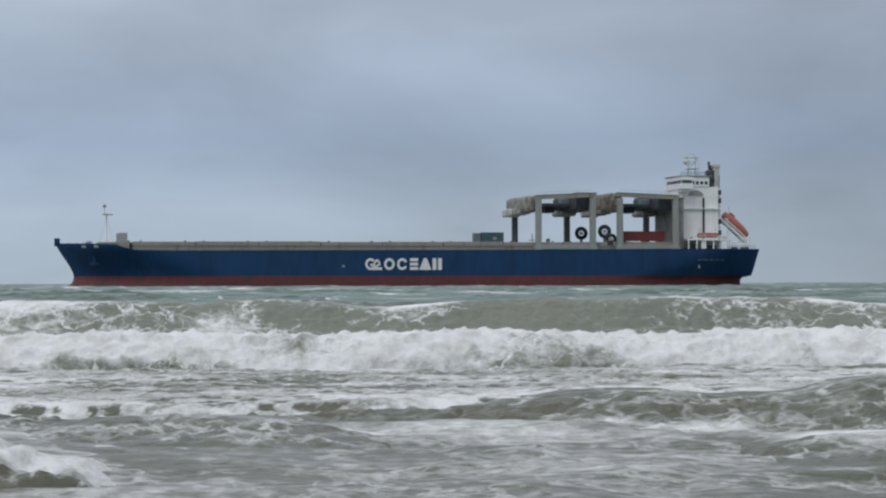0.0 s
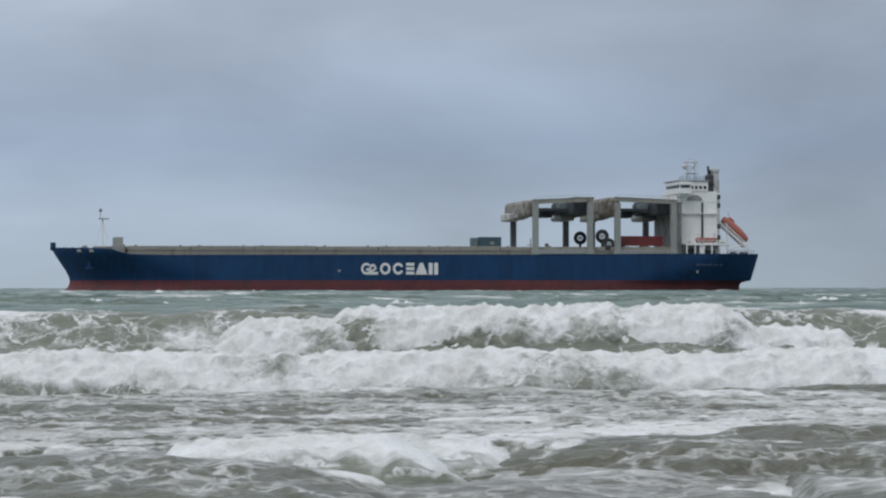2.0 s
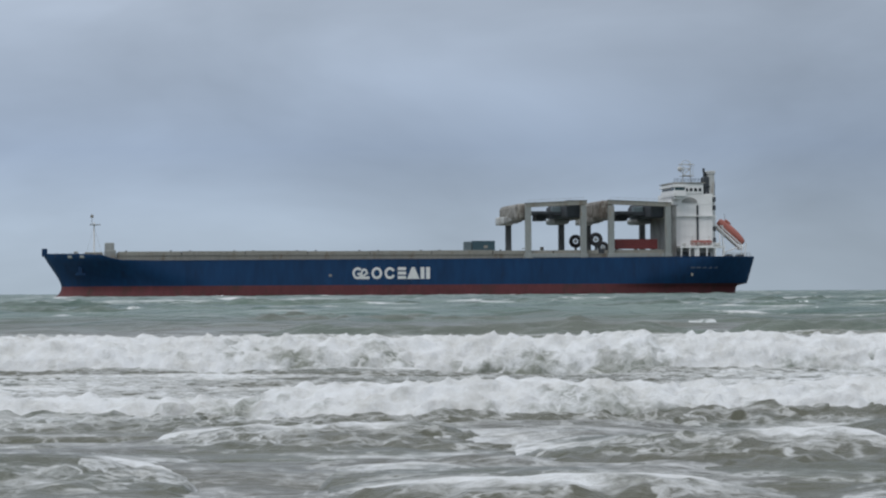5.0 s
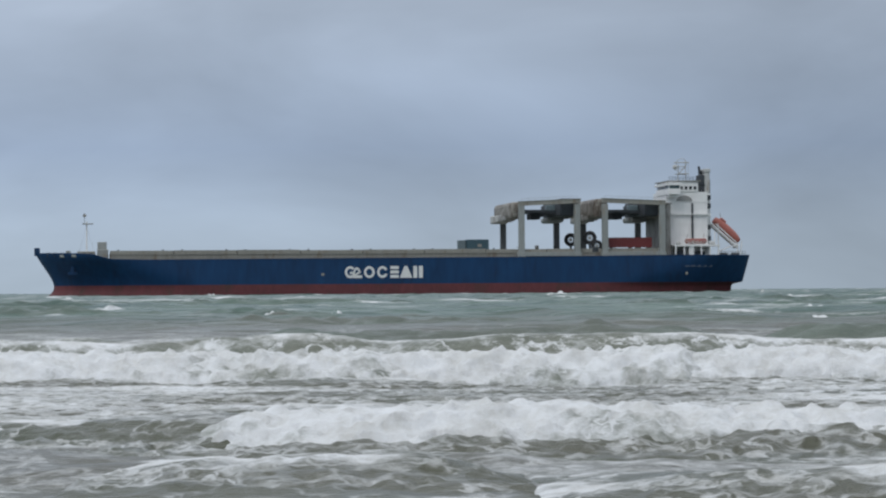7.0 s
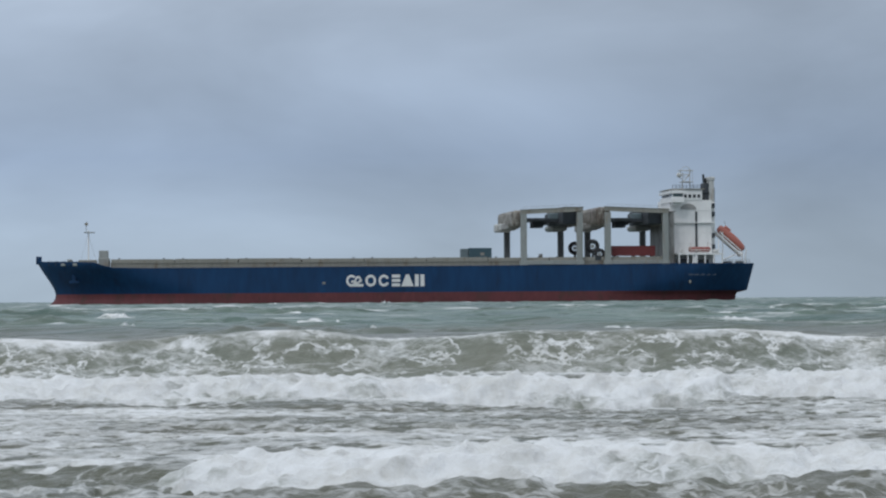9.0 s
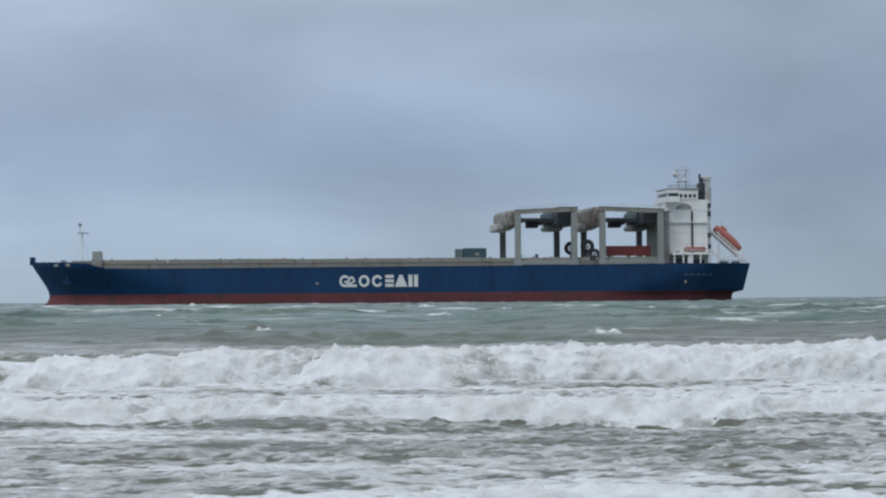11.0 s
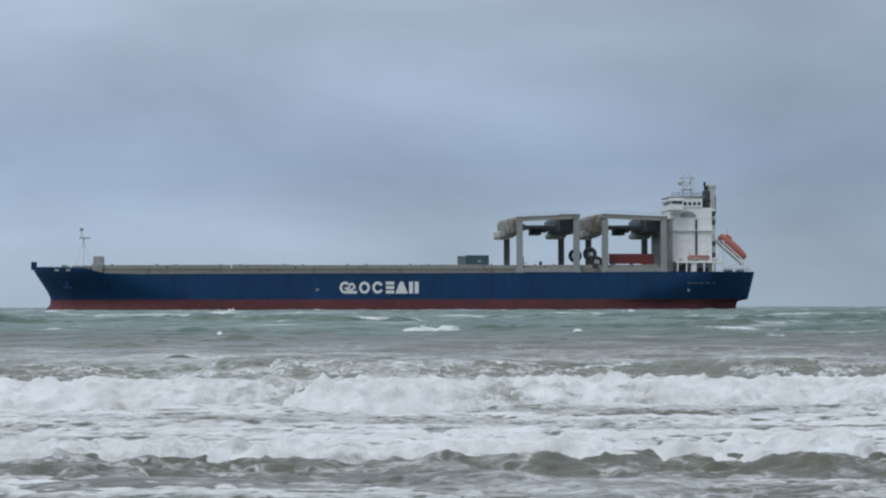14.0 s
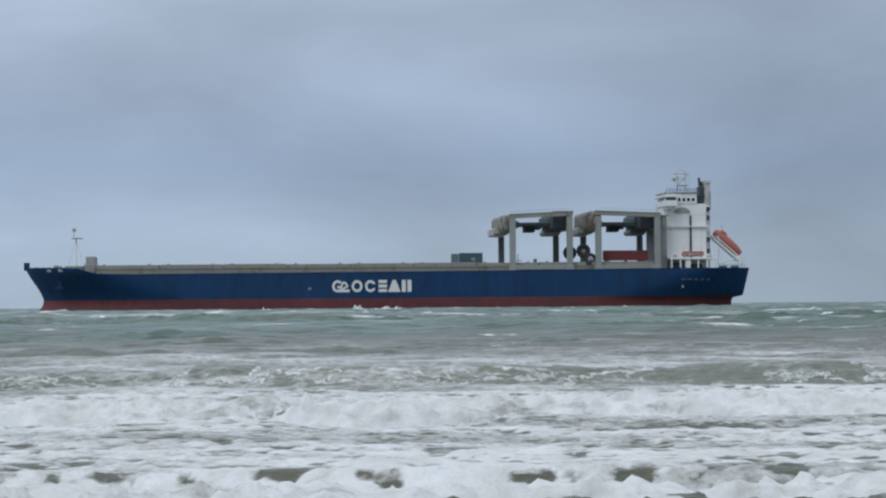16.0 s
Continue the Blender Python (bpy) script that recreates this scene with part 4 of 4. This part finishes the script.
def build_marks(ship):
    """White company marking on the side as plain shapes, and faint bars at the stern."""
    y = -BEAM - 0.06
    z0, z1 = 4.95, 8.2
    wide = lambda x: -16.8 + (x + 16.8) * 0.905
    zc, r = (z0 + z1) / 2, (z1 - z0) / 2

    def disc_ring(name, xc, ro, ri, a0=0.0, a1=360.0, sx=1.0):
        bm = bmesh.new()
        n = 28
        for k in range(n):
            q = []
            for rad, kk in ((ri, k), (ro, k), (ro, k + 1), (ri, k + 1)):
                a = radians(a0 + (a1 - a0) * kk / n)
                q.append(bm.verts.new((wide(xc + rad * sx * math.cos(a)), y, zc + rad * math.sin(a))))
            bm.faces.new(q)
        made = bmesh.ops.extrude_face_region(bm, geom=list(bm.faces))["geom"]
        bmesh.ops.translate(bm, vec=(0, 0.08, 0), verts=[v for v in made if isinstance(v, bmesh.types.BMVert)])
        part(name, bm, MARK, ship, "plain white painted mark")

    bar = lambda *d: part("painted_mark", boxes(*[(wide(q[0]), wide(q[1]), *q[2:]) for q in d]), MARK, ship, "plain white painted mark")
    disc_ring("painted_mark", -14.9, r, r * 0.58, 40, 345)
    disc_ring("painted_mark", -12.9, r * 0.8, r * 0.4, -20, 200, 0.8)
    bar((-15.0, -13.6, y, y + 0.08, zc - 0.55, zc + 0.1), (-14.3, -11.3, y, y + 0.08, z0, z0 + 0.75))
    disc_ring("painted_mark", -9.1, r, r * 0.56)
    disc_ring("painted_mark", -5.1, r, r * 0.56, 25, 335)
    for z in (z0, zc - 0.42, z1 - 0.84):
        bar((-2.7, -0.15, y, y + 0.08, z, z + 0.84))

    def slab(*corners):
        bm = bmesh.new()
        lo, hi = [bm.verts.new((wide(p), y, q)) for p, q in corners], [bm.verts.new((wide(p), y + 0.08, q)) for p, q in corners]
        bm.faces.new(lo)
        for k in range(4):
            bm.faces.new((lo[k], lo[(k + 1) % 4], hi[(k + 1) % 4], hi[k]))
        part("painted_mark", bm, MARK, ship, "plain white painted mark")

    slab((0.15, z0), (3.95, z0), (2.5, z1), (1.6, z1))
    slab((-14.2, z0 + 0.6), (-13.2, z0 + 0.6), (-11.5, zc + 0.05), (-12.5, zc + 0.05))
    bar((4.3, 5.5, y, y + 0.08, z0, z1))
    bar((6.0, 7.2, y, y + 0.08, z0, z1))
    for k in range(5):
        x = 79.0 + k * 1.7
        yy = -half(x + 0.6, 7.6) - 0.1
        part("name_bar", boxes((x, x + 1.3, yy, yy + 0.2, 7.55, 8.0)), FADED, ship, "faded grey painted bar")
    part("load_mark", boxes((-23.0, -22.2, y, y + 0.05, 5.7, 6.3)), GREY, ship)
    part("load_mark", boxes((79.2, 79.7, -15.2, -14.6, 5.4, 6.2)), GREY, ship)


def corrugated(x0, x1, y0, y1, z0, z1, pitch=0.28, deep=0.04):
    """A freight container's ribbed box with corner posts."""
    bm = boxes((x0 + 0.04, x1 - 0.04, y0 + 0.04, y1 - 0.04, z0, z1 - 0.03))
    for x in (x0, x1 - 0.16):
        for y in (y0, y1 - 0.16):
            box(bm, x, x + 0.16, y, y + 0.16, z0, z1)
    for z in (z0, z1 - 0.16):
        box(bm, x0, x1, y0, y0 + 0.1, z, z + 0.16)
    n = int((x1 - x0 - 0.4) / pitch)
    for k in range(n):
        x = x0 + 0.2 + k * pitch
        box(bm, x, x + pitch * 0.5, y0 + 0.04 - deep, y0 + 0.04, z0 + 0.16, z1 - 0.16)
    return bm


CARGO = []


def build_cargo():
    """Freight boxes and fenders that ride on the ship's deck."""
    def load(name, bm, material, at, label, category, group=""):
        ob = part(name, bm, material)
        tagged(ob, label, category, group=group)
        CARGO.append((ob, at))
        return ob

    a = load("freight_container", corrugated(-3.2, 3.2, -1.22, 1.22, 0, 3.2), GREEN, (22.6, 0.0, 12.5), "dark green freight container standing on a hatch cover", "container")
    part("marking", boxes((0.0, 1.1, -1.29, -1.25, 1.1, 1.9)), PALE, a)
    c = load("freight_container", corrugated(-6.1, 6.1, -1.22, 1.22, 0.45, 3.2), CRIMSON, (64.4, -10.0, 12.7), "long dull red freight container under the gantry crane", "container")
    for x in (-5.6, -0.2, 5.0):
        part("bolster", boxes((x, x + 0.6, -1.2, 1.2, 0.0, 0.45), bevel=0.05), DARK, c, "dark steel bolster")
    load("equipment_box", boxes((-1.05, 0.95, -1.1, 1.1, 0, 3.0), bevel=0.1), SLATE, (18.2, 0.2, 12.5), "grey steel equipment box on a hatch cover", "box")
    for at, big in (((52.0, 11.5, 15.8), 1.15), ((52.5, -12.2, 15.8), 1.15), ((54.4, -12.6, 13.6), 0.95)):
        bm = bmesh.new()
        ring(bm, (0, 0, 0), 1.2 * big, 0.5 * big, (0, 1, 0))
        f = load("fender_wheel", bm, RUBBER, at, "black rubber fender wheel with a pale hub", "fender", "fenders on deck")
        bm = bmesh.new()
        rod(bm, (0, -0.3, 0), (0, 0.3, 0), 0.45, seg=12)
        for k in range(4):
            q = k * math.pi / 4
            rod(bm, (-math.cos(q) * 0.9, 0, -math.sin(q) * 0.9), (math.cos(q) * 0.9, 0, math.sin(q) * 0.9), 0.07, seg=5)
        part("hub", bm, PALE, f)
        bm = boxes((-0.25, 0.25, -0.5, 0.5, 12.7 - at[2], -1.3 * big))
        part("foot", bm, DARK, f)


# ---- build ----
SLATE = paint("slate_grey_paint", (0.11, 0.15, 0.165), 0.55, scale=0.8, vary=0.2)
WASH = paint("weathered_off_white_paint", (0.46, 0.47, 0.46), 0.55, scale=0.6, vary=0.2, dirt=(0.3, 0.25, 0.2), dirt_at=0.6, streak=3)
FADED_RED = paint("faded_red_paint", (0.27, 0.085, 0.07), 0.6, scale=1.0, vary=0.25, dirt=(0.3, 0.2, 0.17), dirt_at=0.56)
TEAL = paint("dark_teal_window_glass", (0.05, 0.09, 0.10), 0.2, scale=1.0, vary=0.15, bump=0.0)
SMOKE = paint("smoke_stained_grey", (0.30, 0.30, 0.29), 0.6, scale=0.4, vary=0.25, dirt=(0.14, 0.13, 0.12), dirt_at=0.55, streak=3)
FADED = paint("faded_blue_grey_paint", (0.045, 0.065, 0.10), 0.6, scale=0.5, vary=0.2)
MARK = paint("white_marking_paint", (0.72, 0.72, 0.70), 0.5, scale=0.5, vary=0.1)
SURF_OUT = sea_material("outer_surf_water", patch=0.60, lace=0.5, lace_size=1.0, mud=(0.172, 0.180, 0.146))
SWELL = sea_material("swell_water", patch=0.575, lace=0.52, silt=(0.7, 1.0))
SWELL_IN = sea_material("silty_swell_water", patch=0.575, lace=0.52, silt=(0.25, 0.65), mud=(0.135, 0.138, 0.116))
build_sea()
build_beach()
WAVES = build_surf()
TRAILS = build_trails()
SWELLS = build_swells()
CAPS = build_whitecaps()
SHIP = build_ship()
build_gantry(SHIP, 32.7, 48.4, "grey travelling gantry crane with stained beige machinery houses", (25.9, 26.7))
build_gantry(SHIP, 56.3, 72.6, "grey travelling gantry crane parked before the deckhouse", (26.8, 26.1))
build_house(SHIP)
build_lifeboat(SHIP)
build_marks(SHIP)
build_cargo()


# ---- what moves ----
def ship_pose(t):
    yaw = float(np.interp(t, (0, 2, 4, 6.5, 9, 11.5, 13.5, 16), (10.69, 9.72, 8.74, 7.68, 6.49, 5.28, 4.41, 3.36)))
    return pose(0, 645.2 - 0.761 * t, 0, 0, 0, yaw)


# distance of each wave's foot from the eye, and how deep it has sunk, by seconds
RUNS = dict(
    w0=((0, 22.9, 0.0), (1.5, 19.2, -0.07), (2.5, 16.9, -0.22), (3.5, 14.6, -0.28), (6, 9.5, -0.5), (16, 8.0, -1.5)),
    w1=((0, 37.6, -0.12), (1.5, 33.6, -0.2), (3.5, 29.7, -0.34), (7, 21.0, -0.42), (9, 17.0, -0.48), (11, 12.8, -0.5), (13, 9.5, -1.0), (16, 8.0, -1.6)),
    w2=((0, 54.0, 0.0), (1.5, 48.8, 0.0), (3.5, 42.9, -0.30), (4.5, 40.2, -0.42), (7, 33.3, -0.6), (9, 29.6, -0.72), (11, 26.0, -0.85), (12.5, 23.0, -0.9), (14.5, 19.2, -0.95), (16, 16.4, -1.06)),
    w3=((0, 67.0, -0.9), (4, 56.5, -0.55), (7, 48.5, -0.4), (8, 45.6, -0.2), (9, 42.8, -0.06), (10.2, 39.8, -0.12), (11, 37.7, -0.32), (12.5, 33.9, -0.37), (14.5, 29.6, -0.54), (16, 26.5, -0.62)),
    w4=((0, 84.0, -0.5), (8, 62.0, -0.2), (12.5, 49.6, -0.05), (14.5, 44.6, -0.05), (16, 40.8, -0.08)))


def run_at(key, t):
    r = np.array(RUNS[key])
    return float(np.interp(t, r[:, 0], r[:, 1])), float(np.interp(t, r[:, 0], r[:, 2]))


def motions():
    walk(SHIP, [(t / 2, ship_pose(t / 2)) for t in range(33)])
    for ob, at in CARGO:
        walk(ob, [(t / 2, ship_pose(t / 2) @ Matrix.Translation(at)) for t in range(33)])
    times = [k * 0.5 for k in range(33)]
    for key in ("w0", "w1", "w2", "w3", "w4"):
        walk(WAVES[key], [(t, pose(0, *run_at(key, t))) for t in times])
    rows, green = [], []
    for t in times:
        y, z = run_at("w1", t)
        fade = min(1.0, max(0.0, (t - 3.5) / 3.5))
        rows.append((t, pose(0, y, z - 0.34 * fade)))
        green.append((t, pose(0, y - 0.2, -0.55 + 0.43 * fade - max(0.0, -0.42 - z))))
    walk(WAVES["w1_left"], rows)
    walk(WAVES["w1_green"], green)
    for key, from_, to in (("w1", 1.0, 4.0), ("w2", 8.5, 11.5)):
        rows = []
        for t in times:
            y, z = run_at(key, t)
            up = min(1.0, max(0.0, (t - from_) / (to - from_)))
            rows.append((t, pose(0, y - 0.75, -0.45 + 0.42 * up - 0.12 * max(0.0, min(1.0, t - 15.0)) - max(0.0, (12 - y) * 0.1))))
        walk(WAVES["foot", key], rows)
    for n, (_, _, high, y, _) in enumerate(WAVELETS):
        rows = []
        for t in times:
            yy = y - 2.3 * t
            rows.append((t, pose(0, max(yy, 5.0), -0.6 * min(1, max(0, (12 - yy) / 4)))))
        walk(WAVES["wavelet", n], rows)
    for key, spans in (("w2", ROLLERS_2), ("w3", ROLLERS_3), ("w0", ROLLERS_0)):
        for n, (_, _, burst) in enumerate(spans):
            rows = []
            for t in times:
                y, z = run_at(key, t)
                rise = min(1.0, max(0.0, (t - burst + 0.3) / 0.8)) if key != "w0" else min(1.0, max(0.0, (t - burst + 0.8) / 1.6))
                ahead = 0.05 + 0.1 * rise
                rows.append((t, pose(0, y - ahead + 0.7 * (1 - rise), z - (1.3 if key != "w0" else 0.5) * (1 - rise) + 0.03)))
            walk(WAVES[key, n], rows)
    for key, up in (("w0", -9.0), ("w1", -9.0), ("w2", 1.5), ("w3", 9.0)):
        rows = []
        for t in times:
            y, z = run_at(key, t)
            gone = max(0.0, (t - 13.0) / 2.0) if key == "w1" else max(-0.1, (t - 1.6) / 2.4) if key == "w0" else 0.0
            rows.append((t, pose(0, y + 0.6, -0.6 * (1 - min(1, max(0, (t - up) / 2.0))) - 0.3 * min(1.0, gone))))
        walk(TRAILS[key], rows)
    for ob, x, y, high, when in CAPS:
        rows = []
        for t in times:
            up = max(0.0, 1 - (abs(t - when) / 2.2) ** 2)
            level = 0.28 * min(1, max(0, (y - 50) / 60)) * (1 + 0.6 * min(1, max(0, (y - 150) / 200)))
            rows.append((t, pose(x, y - 3.0 * (t - when), level - (0.5 + high) * (1 - up) - y * y / 1.2742e7)))
        walk(ob, rows)
    for ob, x, y, speed in SWELLS:
        rows = []
        for t in times:
            yy = y + 30 - speed * t
            rows.append((t, pose(x, yy, -1.5 * min(1, max(0, (66 - yy) / 16)) - yy * yy / 1.2742e7)))
        walk(ob, rows)


motions()
